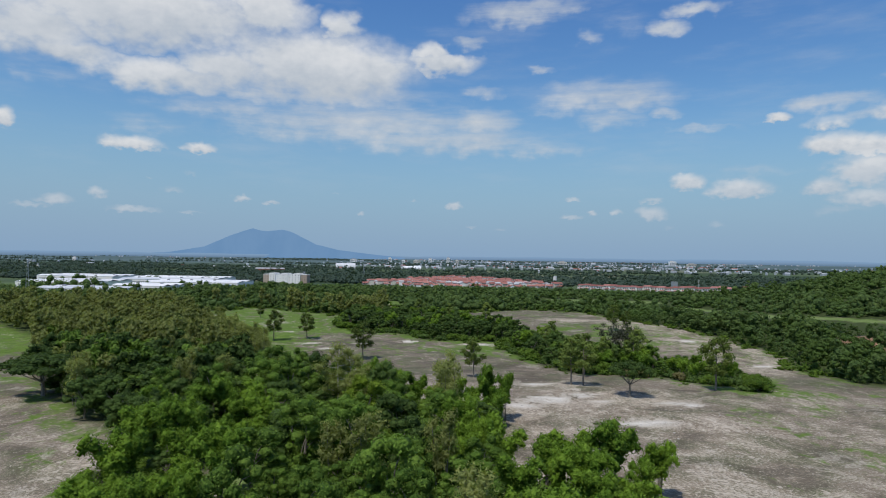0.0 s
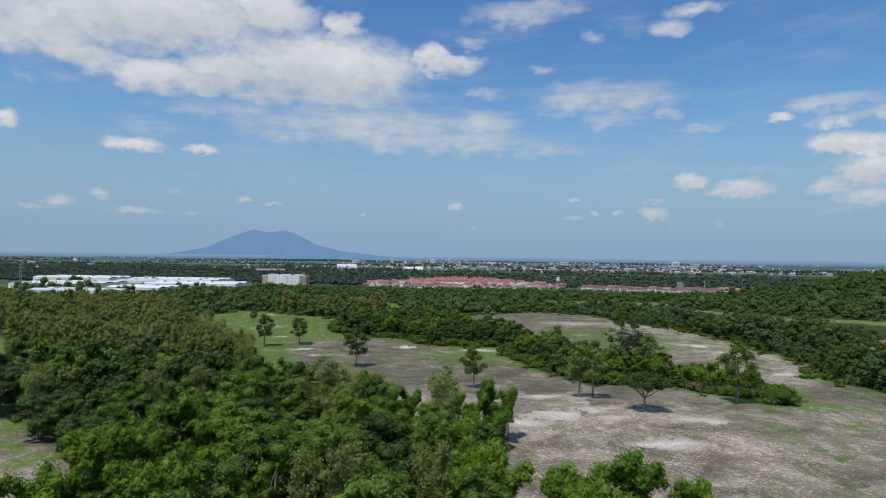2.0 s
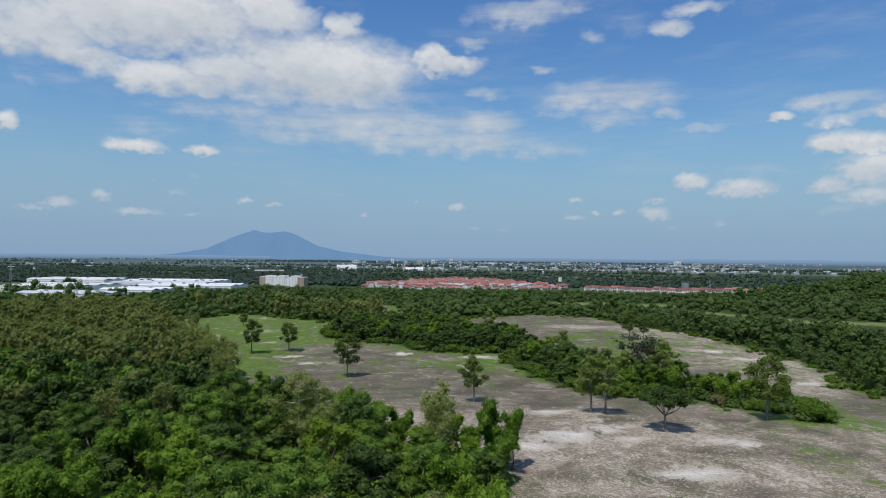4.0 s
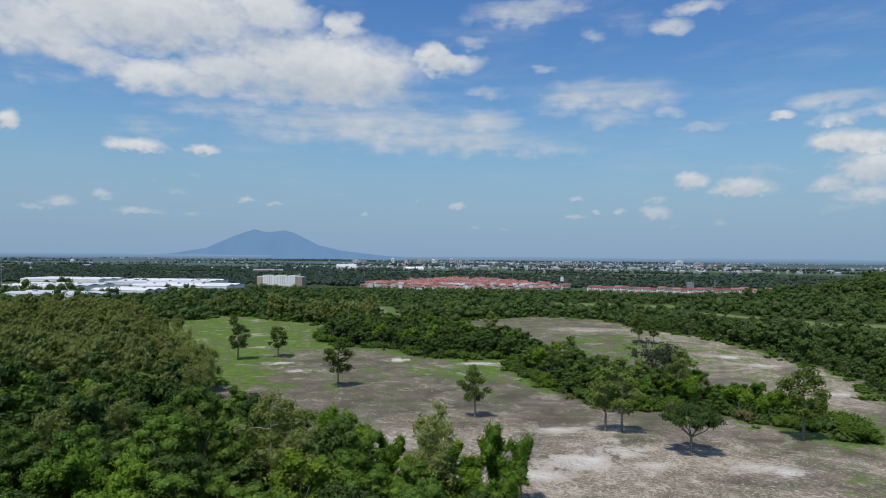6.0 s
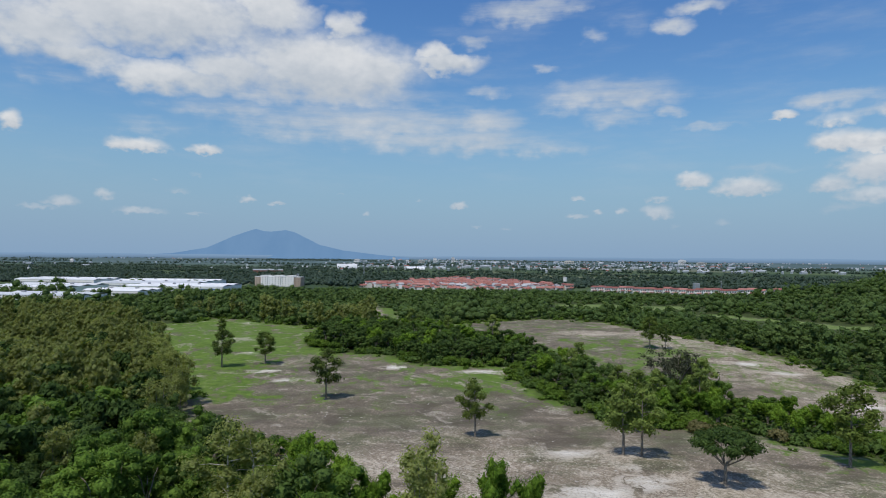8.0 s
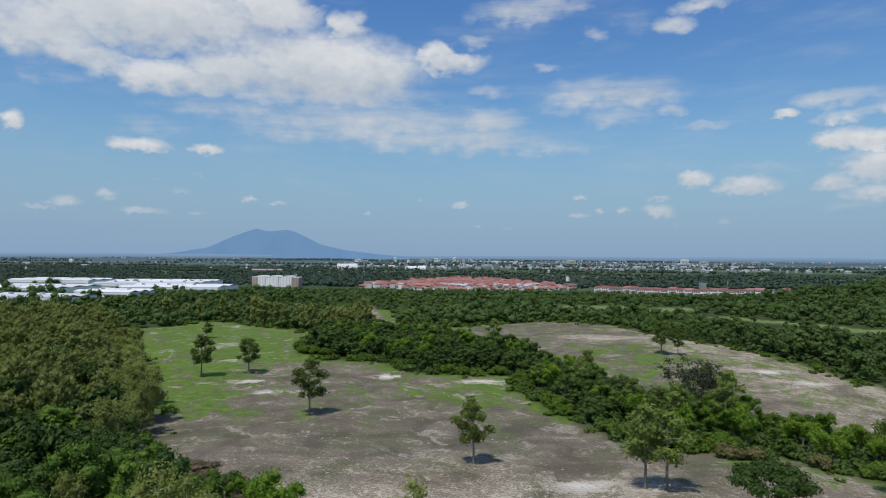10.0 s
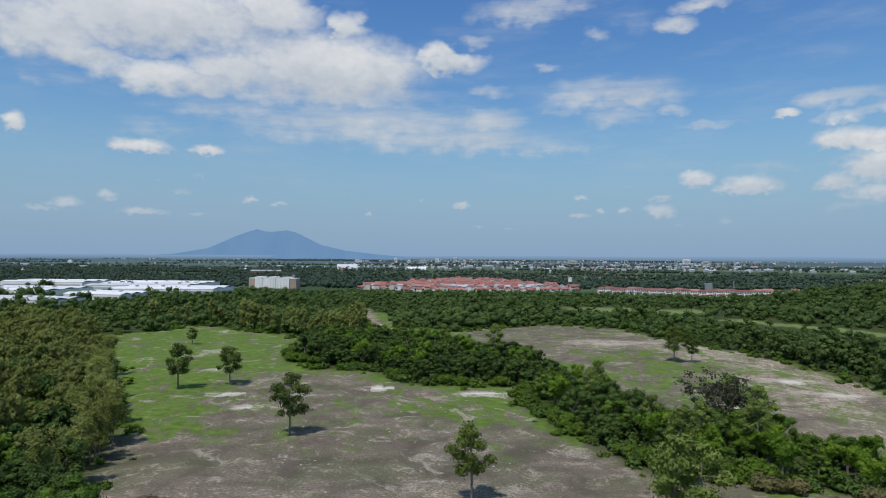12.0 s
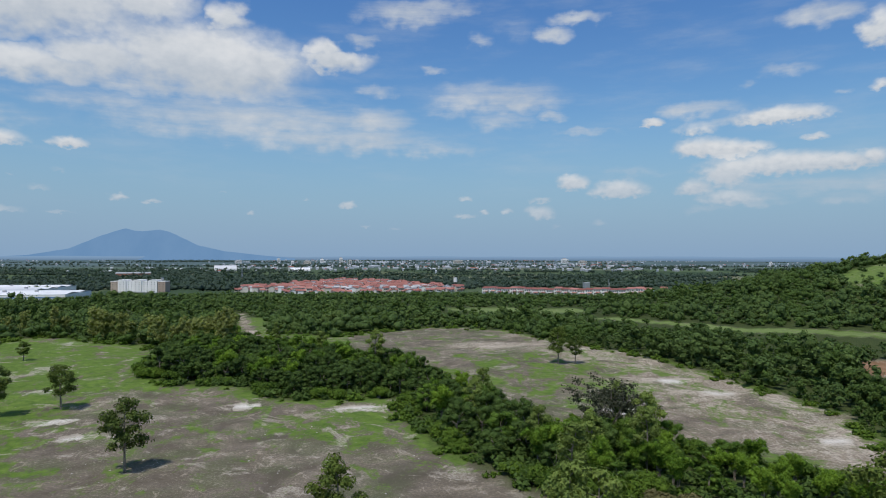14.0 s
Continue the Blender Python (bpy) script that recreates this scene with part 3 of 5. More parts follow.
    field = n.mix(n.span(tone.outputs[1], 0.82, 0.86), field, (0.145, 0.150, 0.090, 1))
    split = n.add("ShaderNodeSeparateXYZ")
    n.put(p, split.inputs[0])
    # haze painted into the colour: the plots turn pale blue-green with distance
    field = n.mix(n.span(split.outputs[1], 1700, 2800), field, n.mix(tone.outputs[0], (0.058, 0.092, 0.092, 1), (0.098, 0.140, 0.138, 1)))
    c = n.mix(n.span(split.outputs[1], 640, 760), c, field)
    return principled(n, c, 0.95, bump=n.math("ADD", fine, n.math("MULTIPLY", streak, 2.0)), strength=0.5, distance=0.12, specular=0.1)


# ---- mesh helpers ----
def mesh_of(name, co, faces, mat=None):
    """A mesh from an array of places and an array of quads or triangles."""
    me = bpy.data.meshes.new(name)
    k = faces.shape[1]
    me.vertices.add(len(co))
    me.vertices.foreach_set("co", np.asarray(co, np.float32).ravel())
    me.loops.add(faces.size)
    me.loops.foreach_set("vertex_index", faces.astype(np.int32).ravel())
    me.polygons.add(len(faces))
    me.polygons.foreach_set("loop_start", np.arange(0, faces.size, k, dtype=np.int32))
    me.update(calc_edges=True)
    me.polygons.foreach_set("use_smooth", np.ones(len(faces), bool))
    if mat:
        me.materials.append(MAT[mat])
    return me


def part(name, me, parent, label="", m=None):
    """A mesh under a thing."""
    ob = new(name, me)
    ob.parent = parent
    if m is not None:
        ob.matrix_basis = m
    return tagged(ob, label)


class Shape:
    """Quads gathered into one mesh."""

    def __init__(self):
        self.co, self.faces, self.count = [], [], 0

    def add(self, co, faces):
        self.co.append(np.asarray(co, float))
        self.faces.append(np.asarray(faces, int) + self.count)
        self.count += len(co)

    def arrays(self):
        return np.concatenate(self.co), np.concatenate(self.faces)

    def limb(self, points, radii, sides=6):
        """A tapered, bent tube."""
        pts = np.asarray(points, float)
        rings = []
        for i, p in enumerate(pts):
            way = pts[min(i + 1, len(pts) - 1)] - pts[max(i - 1, 0)]
            way = way / (np.linalg.norm(way) + 1e-9)
            a = np.cross(way, (0.31, 0.87, 0.12) if abs(way[2]) > 0.8 else (0, 0, 1))
            a /= np.linalg.norm(a)
            b = np.cross(way, a)
            turn = np.arange(sides) * 2 * np.pi / sides
            rings.append(p + radii[i] * (np.outer(np.cos(turn), a) + np.outer(np.sin(turn), b)))
        faces = [(r * sides + s, r * sides + (s + 1) % sides, (r + 1) * sides + (s + 1) % sides, (r + 1) * sides + s) for r in range(len(pts) - 1) for s in range(sides)]
        self.add(np.concatenate(rings), faces)

    def box(self, x0, y0, z0, x1, y1, z1):
        co = [(x, y, z) for z in (z0, z1) for x, y in ((x0, y0), (x1, y0), (x1, y1), (x0, y1))]
        self.add(co, [(3, 2, 1, 0), (4, 5, 6, 7), (0, 1, 5, 4), (1, 2, 6, 5), (2, 3, 7, 6), (3, 0, 4, 7)])

    def gable(self, x0, y0, x1, y1, eave, ridge, over=0.4, thick=0.18):
        """A pitched roof with its ridge along x."""
        x0, y0, x1, y1 = x0 - over, y0 - over, x1 + over, y1 + over
        ym = (y0 + y1) / 2
        co = [(x, y, z) for x in (x0, x1) for y, z in ((y0, eave), (ym, ridge), (y1, eave), (y1, eave - thick), (ym, ridge - thick), (y0, eave - thick))]
        self.add(co, [(0, 6, 7, 1), (1, 7, 8, 2), (2, 8, 9, 3), (3, 9, 10, 4), (4, 10, 11, 5), (5, 11, 6, 0), (0, 1, 4, 5), (1, 2, 3, 4), (7, 6, 11, 10), (8, 7, 10, 9)])

    def mesh(self, name, mat):
        co, faces = self.arrays()
        me = mesh_of(name, co, faces, mat)
        me.polygons.foreach_set("use_smooth", np.zeros(len(faces), bool))
        return me


def unit(v):
    return v / (np.linalg.norm(v, axis=-1, keepdims=True) + 1e-9)


BALL = np.array([(0, 0, 1), (1, 0, 0), (0, 1, 0), (-1, 0, 0), (0, -1, 0), (0, 0, -1)], float)
BALL_FACES = np.array([(0, 1, 2), (0, 2, 3), (0, 3, 4), (0, 4, 1), (5, 2, 1), (5, 3, 2), (5, 4, 3), (5, 1, 4)])
ROUND = np.concatenate([BALL, unit(BALL[BALL_FACES].mean(1)) * 1.02])
ROUND_FACES = np.array([(a, b, 6 + i) for i, f in enumerate(BALL_FACES) for a, b in ((f[0], f[1]), (f[1], f[2]), (f[2], f[0]))])


def leaf_cloud(rng, blobs, count, size, aspect=1.7, shell=0.72, spread=0.55, hang=0.0, lift=0.35, core=0.88, smooth=True):
    """Leaves on and in a heap of uneven clumps (x, y, z, radius across, radius up); core: the dense inside of each clump, finer where smooth."""
    blobs = np.asarray(blobs, float)
    weight = blobs[:, 3] ** 1.6 * blobs[:, 4]
    pick = rng.choice(len(blobs), count, p=weight / weight.sum())
    b = blobs[pick]
    d = unit(rng.normal(size=(count, 3)) + (0, 0, lift))
    r = shell + (1.15 - shell) * rng.random((count, 1)) + 0.20 * np.abs(rng.normal(size=(count, 1)))
    p = b[:, :3] + d * r * np.stack([b[:, 3], b[:, 3], b[:, 4]], 1)
    nrm = unit(d + spread * unit(rng.normal(size=(count, 3))) + (0, 0, 0.25))
    t = np.cross(nrm, rng.normal(size=(count, 3)))
    t = unit(unit(t) + (0, 0, -hang))
    s = np.cross(nrm, t)
    big = size * (0.6 + 0.8 * rng.random((count, 1)))
    t, s = t * big * aspect / 2, unit(s) * big / 2
    co = np.stack([p - t, p + s + t * 0.5, p - s + t * 0.5], 1).reshape(-1, 3)
    faces = np.arange(count * 3).reshape(-1, 3)
    if core:
        form, sides = (ROUND, ROUND_FACES) if smooth else (BALL, BALL_FACES)
        k, m = len(blobs), len(form)
        ball = form[None] * core * (0.90 + 0.22 * rng.random((k, m, 1))) * np.stack([blobs[:, 3], blobs[:, 3], blobs[:, 4]], 1)[:, None] + blobs[:, None, :3]
        more = (sides[None] + (np.arange(k) * m)[:, None, None]).reshape(-1, 3) + len(co)
        co, faces = np.concatenate([co, ball.reshape(-1, 3)]), np.concatenate([faces, more])
    return co, faces


# ---- kinds of tree: each gives (trunk arrays, crown arrays) ----
def broad_tree(rng, high=8.5, wide=3.4, leaves=3300, size=0.19, low=0.16, clumps=28):
    trunk, blobs = Shape(), []
    lean = rng.normal(size=2) * 0.25
    top = np.array([lean[0], lean[1], high * 0.5])
    trunk.limb([(0, 0, -0.4), top * 0.5 + (0.08, 0, 0), top], [0.24, 0.17, 0.12])
    for i in range(clumps):
        a, k = rng.random() * 6.28, rng.random()
        level = low + (0.94 - low) * (i + 0.5) / clumps
        reach = wide * (0.30 + 0.62 * math.sin(math.pi * min(1, (level - low) / (1 - low) * 0.85 + 0.12))) * (0.40 + 0.72 * k ** 0.6)
        c = np.array([lean[0] + reach * math.cos(a), lean[1] + reach * math.sin(a), high * level])
        rad = wide * (0.20 + 0.16 * rng.random())
        c[2] = min(c[2], high - rad * 0.7)
        blobs.append((*c, rad, rad * (0.62 + 0.25 * rng.random())))
        if i % 4 == 0:
            trunk.limb([top * (0.55 + 0.4 * rng.random()), (c + top) / 2 + (0, 0, 0.2), c], [0.09, 0.06, 0.02], 4)
    return trunk.arrays(), leaf_cloud(rng, blobs, leaves, size)


def umbrella_tree(rng, high=8.0, wide=5.0, leaves=4200, size=0.29):
    trunk, blobs = Shape(), []
    fork = np.array([0.15, 0.1, high * 0.30])
    trunk.limb([(0, 0, -0.4), (0.05, 0, high * 0.15), fork], [0.30, 0.24, 0.20], 8)
    for i in range(18):
        a = i * 2.4 + rng.random() * 0.6
        reach = wide * (0.12 + 0.72 * math.sqrt((i + 0.5) / 18))
        z = high * (0.88 - 0.24 * (reach / wide) ** 2) - 0.5 * rng.random()
        c = np.array([reach * math.cos(a), reach * math.sin(a), z])
        blobs.append((*c, wide * 0.24, wide * 0.12))
        if i % 3 == 0:
            blobs.append((c[0] * 0.8, c[1] * 0.8, c[2] - wide * 0.15, wide * 0.17, wide * 0.09))
        if i % 2:
            trunk.limb([fork, fork * 0.4 + c * 0.6 + (0, 0, -0.5), c], [0.13, 0.08, 0.03], 5)
    return trunk.arrays(), leaf_cloud(rng, blobs, leaves, size)


def open_tree(rng, high=10.0, wide=3.2, leaves=3000, size=0.28, stems=1, clumps=17):
    """A slender field tree, seen through between its clumps."""
    trunk, blobs = Shape(), []
    for s in range(stems):
        off = np.array([(s - (stems - 1) / 2) * 2.6, rng.normal() * 0.4, 0])
        tall = high * (1 - 0.12 * s)
        line = [off + (rng.normal() * 0.22 * k, rng.normal() * 0.22 * k, tall * k - 0.4 * (k == 0)) for k in (0, 0.25, 0.5, 0.75, 0.95)]
        trunk.limb(line, [0.22, 0.17, 0.12, 0.08, 0.03])
        for i in range(clumps // stems):
            k = 0.30 + 0.66 * (i + rng.random()) / (clumps // stems)
            a = i * 2.4 + rng.random()
            at = np.array([np.interp(k, (0, 0.25, 0.5, 0.75, 0.95), [q[j] for q in line]) for j in range(3)])
            reach = wide * (0.9 * math.sin(math.pi * min(1, max(0.1, (k - 0.16) / 0.86)))) * (0.45 + 0.55 * rng.random())
            c = at + (reach * math.cos(a), reach * math.sin(a), 0.5)
            rad = wide * (0.22 + 0.14 * rng.random())
            blobs.append((*c, rad, rad * 0.72))
            trunk.limb([at, (at + c) / 2 + (0, 0, 0.15), c], [0.055, 0.04, 0.015], 4)
    return trunk.arrays(), leaf_cloud(rng, blobs, leaves, size, shell=0.4, core=0.5)


def bamboo(rng, high=9.0, wide=2.6, leaves=2900, size=0.165, plumes=9):
    """A clump of arching canes with hanging plumes; each cane comes as a shape of its own."""
    canes, blobs = [], []
    for i in range(plumes):
        a, out = rng.random() * 6.28, wide * (0.25 + 0.75 * rng.random())
        tall = high * (0.62 + 0.38 * rng.random())
        way = np.array([math.cos(a), math.sin(a), 0])
        line = [way * 0.3 * rng.random() - (0, 0, 0.3), way * out * 0.2 + (0, 0, tall * 0.5), way * out * 0.6 + (0, 0, tall * 0.85), way * out + (0, 0, tall), way * out * 1.3 + (0, 0, tall * 0.9)]
        cane = Shape()
        cane.limb(line, [0.06, 0.055, 0.04, 0.025, 0.01], 4)
        canes.append(cane.arrays())
        for k in np.linspace(0.30, 1.0, 7):
            u = k * 4
            j = min(3, int(u))
            p = line[j] + (line[j + 1] - line[j]) * (u - j)
            rad = 0.42 + 0.52 * math.sin(math.pi * min(1, k * 0.95)) * (0.7 + 0.5 * rng.random())
            blobs.append((p[0] + rng.normal() * 0.15, p[1] + rng.normal() * 0.15, p[2] - 0.1, rad, rad * 0.95))
    return canes, leaf_cloud(rng, blobs, leaves, size, aspect=2.3, shell=0.7, hang=0.6, core=0.85, smooth=False)


def feather_tree(rng, high=12.0, wide=2.5, leaves=2600, size=0.24, core=0.5):
    """A tall thin-stemmed tree with fine, hazy leaves."""
    trunk, blobs = Shape(), []
    for s in range(3):
        a = s * 2.1 + rng.random()
        foot = np.array([0.7 * math.cos(a), 0.7 * math.sin(a), -0.4])
        tall = high * (0.8 + 0.2 * rng.random())
        tip = np.array([1.5 * math.cos(a), 1.5 * math.sin(a), tall])
        trunk.limb([foot, foot * 0.6 + tip * 0.4, tip * 0.8 + foot * 0.2, tip], [0.13, 0.10, 0.06, 0.02], 5)
        for i in range(11):
            k = 0.30 + 0.70 * (i + rng.random()) / 11
            b = rng.random() * 6.28
            reach = wide * (0.75 - 0.45 * k) * (0.4 + 0.8 * rng.random())
            c = foot * (1 - k) + tip * k + (reach * math.cos(b), reach * math.sin(b), 0.3)
            blobs.append((*c, 0.85 + 0.3 * rng.random(), 0.95))
            if i % 2:
                trunk.limb([foot * (1 - k) + tip * k, c], [0.04, 0.012], 3)
    return trunk.arrays(), leaf_cloud(rng, blobs, leaves, size, aspect=2.6, shell=0.2, spread=0.75, hang=0.45, lift=0.6, core=core, smooth=False)


def shrub(rng, high=3.2, wide=2.4, leaves=1500, size=0.23, smooth=True):
    trunk, blobs = Shape(), []
    for i in range(10):
        a, r = rng.random() * 6.28, wide * 0.75 * math.sqrt(rng.random())
        rad = wide * (0.26 + 0.2 * rng.random())
        z = max(rad * 0.5, high * (0.75 - 0.45 * (r / wide)) * (0.7 + 0.5 * rng.random()) - rad * 0.4)
        blobs.append((r * math.cos(a), r * math.sin(a), z, rad, rad * 0.75))
        trunk.limb([(0, 0, -0.3), (r * math.cos(a) * 0.5, r * math.sin(a) * 0.5, z * 0.6), (r * math.cos(a), r * math.sin(a), z)], [0.06, 0.04, 0.015], 4)
    return trunk.arrays(), leaf_cloud(rng, blobs, leaves, size, smooth=smooth)


def bare_tree(rng, high=10.0, wide=7.0, leaves=3600, size=0.28):
    """A wide tree that has lost most of its leaves."""
    trunk, blobs = Shape(), []
    fork = np.array([0.2, 0.1, high * 0.28])
    trunk.limb([(0, 0, -0.4), (0.1, 0, high * 0.14), fork], [0.34, 0.27, 0.22], 7)
    for i in range(12):
        a = i * 2.4 + rng.random() * 0.5
        reach = wide * (0.3 + 0.65 * rng.random())
        c = np.array([reach * math.cos(a), reach * math.sin(a), high * (0.62 + 0.34 * rng.random()) * (1 - 0.18 * (reach / wide) ** 2)])
        knee = fork * 0.5 + c * 0.5 + (0, 0, 0.5)
        trunk.limb([fork, knee, c], [0.14, 0.09, 0.035], 5)
        for j in range(7):
            k = 0.4 + 0.6 * rng.random()
            s = knee * (1 - k) + c * k
            e = s + rng.normal(size=3) * (1.3, 1.3, 0.8) + (0, 0, 0.6)
            trunk.limb([s, (s + e) / 2 + rng.normal(size=3) * 0.15, e], [0.045, 0.03, 0.012], 3)
            blobs.append((*e, 0.8, 0.6))
    return trunk.arrays(), leaf_cloud(rng, blobs, leaves, size, shell=0.1, spread=1.5, core=0)


def far_tree(rng, high=8.0, wide=3.6, leaves=92, size=0.92, clumps=4):
    """A tree of the distant woods: one crown of coarse clumps."""
    blobs = [(rng.normal() * wide * 0.46, rng.normal() * wide * 0.46, high * (0.20 + 0.42 * rng.random()), wide * (0.40 + 0.26 * rng.random()), wide * (0.32 + 0.16 * rng.random())) for _ in range(clumps)]
    return None, leaf_cloud(rng, blobs, leaves, size, aspect=1.4, shell=0.68, spread=0.6, lift=0.5, core=0.76, smooth=leaves > 20)


def scatter(poly, step, seed, jitter=0.42, keep=None):
    """Uneven places inside a polygon."""
    rng = np.random.default_rng(seed)
    px, py = zip(*poly)
    gx, gy = np.meshgrid(np.arange(min(px), max(px), step), np.arange(min(py), max(py), step))
    gx[1::2] += step / 2
    x = gx.ravel() + rng.uniform(-jitter, jitter, gx.size) * step
    y = gy.ravel() + rng.uniform(-jitter, jitter, gx.size) * step
    ok = inside(poly, x, y)
    if keep is not None:
        ok &= keep(x, y)
    return x[ok], y[ok]


class Plant:
    """One kind of plant, built a few times over and then set out."""

    def __init__(self, name, make, leaf, label, seeds, category="tree", group="", stem_mat="bark", **sizes):
        self.stock, self.used, self.name = [], 0, name
        self.label, self.category, self.group = label, category, group
        for s in seeds:
            rng = np.random.default_rng(s)
            stem, (cco, cf) = make(rng, **sizes)
            if isinstance(stem, list):
                stems = [mesh_of("cane", co, f, "bark") for co, f in stem]
            else:
                stems = [mesh_of("trunk", *stem, stem_mat)]
            self.stock.append((stems, mesh_of("crown", cco, cf, leaf)))
        self.first = {}

    def set_out(self, x, y, turn=0.0, size=1.0, tall=1.0, which=None, label=None, sink=0.0):
        k = (self.used if which is None else which) % len(self.stock)
        self.used += 1
        m = Matrix.LocRotScale((x, y, float(lie(x, y)) - sink), Euler((0, 0, turn)), (size, size, size * tall))
        if k in self.first:
            ob = copy_thing(self.first[k], m)
            ob.scale = (size, size, size * tall)
        else:
            ob = tagged(new(self.name), self.label, self.category, self.group)
            for me in self.stock[k][0]:
                part("cane" if len(self.stock[k][0]) > 1 else "trunk", me, ob)
            part("crown", self.stock[k][1], ob)
            ob.matrix_basis = m
            self.first[k] = ob
        if label:
            tagged(ob, label)
        return ob


def mass(name, kinds, x, y, mat, label, category, seed, low=0.75, high=1.25, sink=0.3, power=1.0):
    """Many trees that nobody could count, as one mesh."""
    rng = np.random.default_rng(seed)
    co, faces, count = [], [], 0
    pick = rng.integers(len(kinds), size=len(x))
    for k, (c, f) in enumerate(kinds):
        at = np.nonzero(pick == k)[0]
        if not len(at):
            continue
        a, s = rng.random(len(at)) * 6.28, low + (high - low) * rng.random(len(at)) ** power
        ca, sa = (np.cos(a) * s)[:, None], (np.sin(a) * s)[:, None]
        px = x[at][:, None] + ca * c[:, 0] - sa * c[:, 1]
        py = y[at][:, None] + sa * c[:, 0] + ca * c[:, 1]
        tall = s * rng.uniform(0.8, 1.25, len(at))
        pz = (lie(x[at], y[at]) - sink)[:, None] + tall[:, None] * c[:, 2]
        co.append(np.stack([px, py, pz], 2).reshape(-1, 3))
        faces.append((f[None] + (np.arange(len(at)) * len(c))[:, None, None]).reshape(-1, f.shape[1]) + count)
        count += len(at) * len(c)
    me = mesh_of(name, np.concatenate(co), np.concatenate(faces), mat)
    return tagged(new(name, me), label, category, kind="stuff")


make_ground()


# ---- the mountain on the horizon ----
def make_mountain():
    prof_az = (-29.0, -26.3, -24.2, -21.6, -19.8, -18.6, -17.7, -17.0, -16.3, -15.2, -14.5, -13.7, -12.3, -10.3, -7.3, -4.5)
    prof_el = (-0.20, -0.05, 0.10, 0.62, 1.50, 2.0, 2.32, 2.12, 2.10, 2.24, 2.05, 1.66, 0.92, 0.45, 0.10, -0.15)
    dist, eye = 4780.0, 33.0
    az = np.linspace(prof_az[0], prof_az[-1], 150)
    el = np.interp(az, prof_az, prof_el)
    rng = np.random.default_rng(5)
    el = el + np.convolve(rng.normal(size=150), np.ones(3) / 3, "same") * 0.018 * np.clip(el, 0, 1)
    rows = []
    for k in (0.0, 0.25, 0.5, 0.75, 1.0):
        r = dist - 160 * (1 - k)
        top = eye + dist / np.cos(np.radians(az)) * np.tan(np.radians(el)) * np.cos(np.radians(az)) + 2
        z = -40 + (top + 40) * (k ** 0.8)
        rows.append(np.stack([r * np.tan(np.radians(az)), np.full(150, r), z], 1))
    co = np.concatenate(rows)
    i = np.arange(4 * 150).reshape(4, 150)[:, :-1].ravel()
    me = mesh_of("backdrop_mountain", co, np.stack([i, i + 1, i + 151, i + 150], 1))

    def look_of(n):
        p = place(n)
        # haze is painted in as an even blue glow, without sun or shade
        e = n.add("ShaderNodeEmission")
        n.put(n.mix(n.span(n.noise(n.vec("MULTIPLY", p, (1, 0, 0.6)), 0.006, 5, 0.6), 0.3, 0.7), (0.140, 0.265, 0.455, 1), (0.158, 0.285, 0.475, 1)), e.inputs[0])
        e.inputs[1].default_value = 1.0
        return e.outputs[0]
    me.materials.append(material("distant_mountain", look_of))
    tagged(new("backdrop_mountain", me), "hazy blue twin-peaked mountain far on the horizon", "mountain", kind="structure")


def make_far_haze():
    """The last hazy stretch of the plain, under the sky's edge."""
    rng = np.random.default_rng(6)
    az = np.radians(np.linspace(-46, 56, 260))
    top = 36 + np.convolve(rng.normal(size=260), np.ones(9) / 9, "same") * 5
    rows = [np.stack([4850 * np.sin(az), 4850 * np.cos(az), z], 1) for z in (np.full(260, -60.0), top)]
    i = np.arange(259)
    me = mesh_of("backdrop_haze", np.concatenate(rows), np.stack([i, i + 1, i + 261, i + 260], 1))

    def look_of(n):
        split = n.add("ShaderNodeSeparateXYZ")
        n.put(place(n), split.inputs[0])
        # added strip: haze painted as a glow that pales upward into the sky
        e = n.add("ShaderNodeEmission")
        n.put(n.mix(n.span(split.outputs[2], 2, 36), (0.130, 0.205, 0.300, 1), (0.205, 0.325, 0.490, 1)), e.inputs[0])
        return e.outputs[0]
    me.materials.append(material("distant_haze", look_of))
    tagged(new("backdrop_haze", me), "blue haze over the far edge of the plain", "distance", kind="structure")


make_mountain()
make_far_haze()

# ---- trees that stand alone in the fields ----
ALONE = "trees in the open field"
slim = Plant("field_tree", open_tree, "field_leaf", "slender green tree standing alone on the bare field", (11, 12, 13), group=ALONE)
twin = Plant("twin_tree", open_tree, "light_field", "two-stemmed light green tree on the bare field", (21,), group=ALONE, high=10.0, wide=3.6, stems=2, leaves=3800, clumps=24)
flat_top = Plant("umbrella_tree", umbrella_tree, "dark_leaf", "dark green umbrella-shaped tree with a shadow at its foot", (31,), group=ALONE)
leafless = Plant("bare_tree", bare_tree, "grey_leaf", "wide grey tree stripped of most leaves", (41, 42), group="trees of the hedge strip")
slim.set_out(3.0, 178.0, 0.4, 1.0, which=0)
slim.set_out(-32.0, 213.0, 1.2, 1.15, which=1)
slim.set_out(-60.5, 260.5, 2.0, 1.1, 0.9, which=2)
slim.set_out(-73.0, 254.5, 3.1, 1.2, 0.95, which=0)
slim.set_out(70.3, 301.0, 4.4, 1.15, which=2)
slim.set_out(76.7, 300.0, 0.9, 0.75, 1.2, which=1)
slim.set_out(60.5, 161.5, 5.2, 1.25, which=2)
slim.set_out(-100.5, 327.5, 2.7, 0.75, 0.8, which=0)
twin.set_out(28.4, 165.8, 0.15, 1.15)
flat_top.set_out(37.6, 151.4, 0.6, 0.96, 1.10)
flat_top.set_out(-89.5, 139.5, 2.0, 1.75, 0.66, label="dark green umbrella-shaped tree at the edge of the wood")
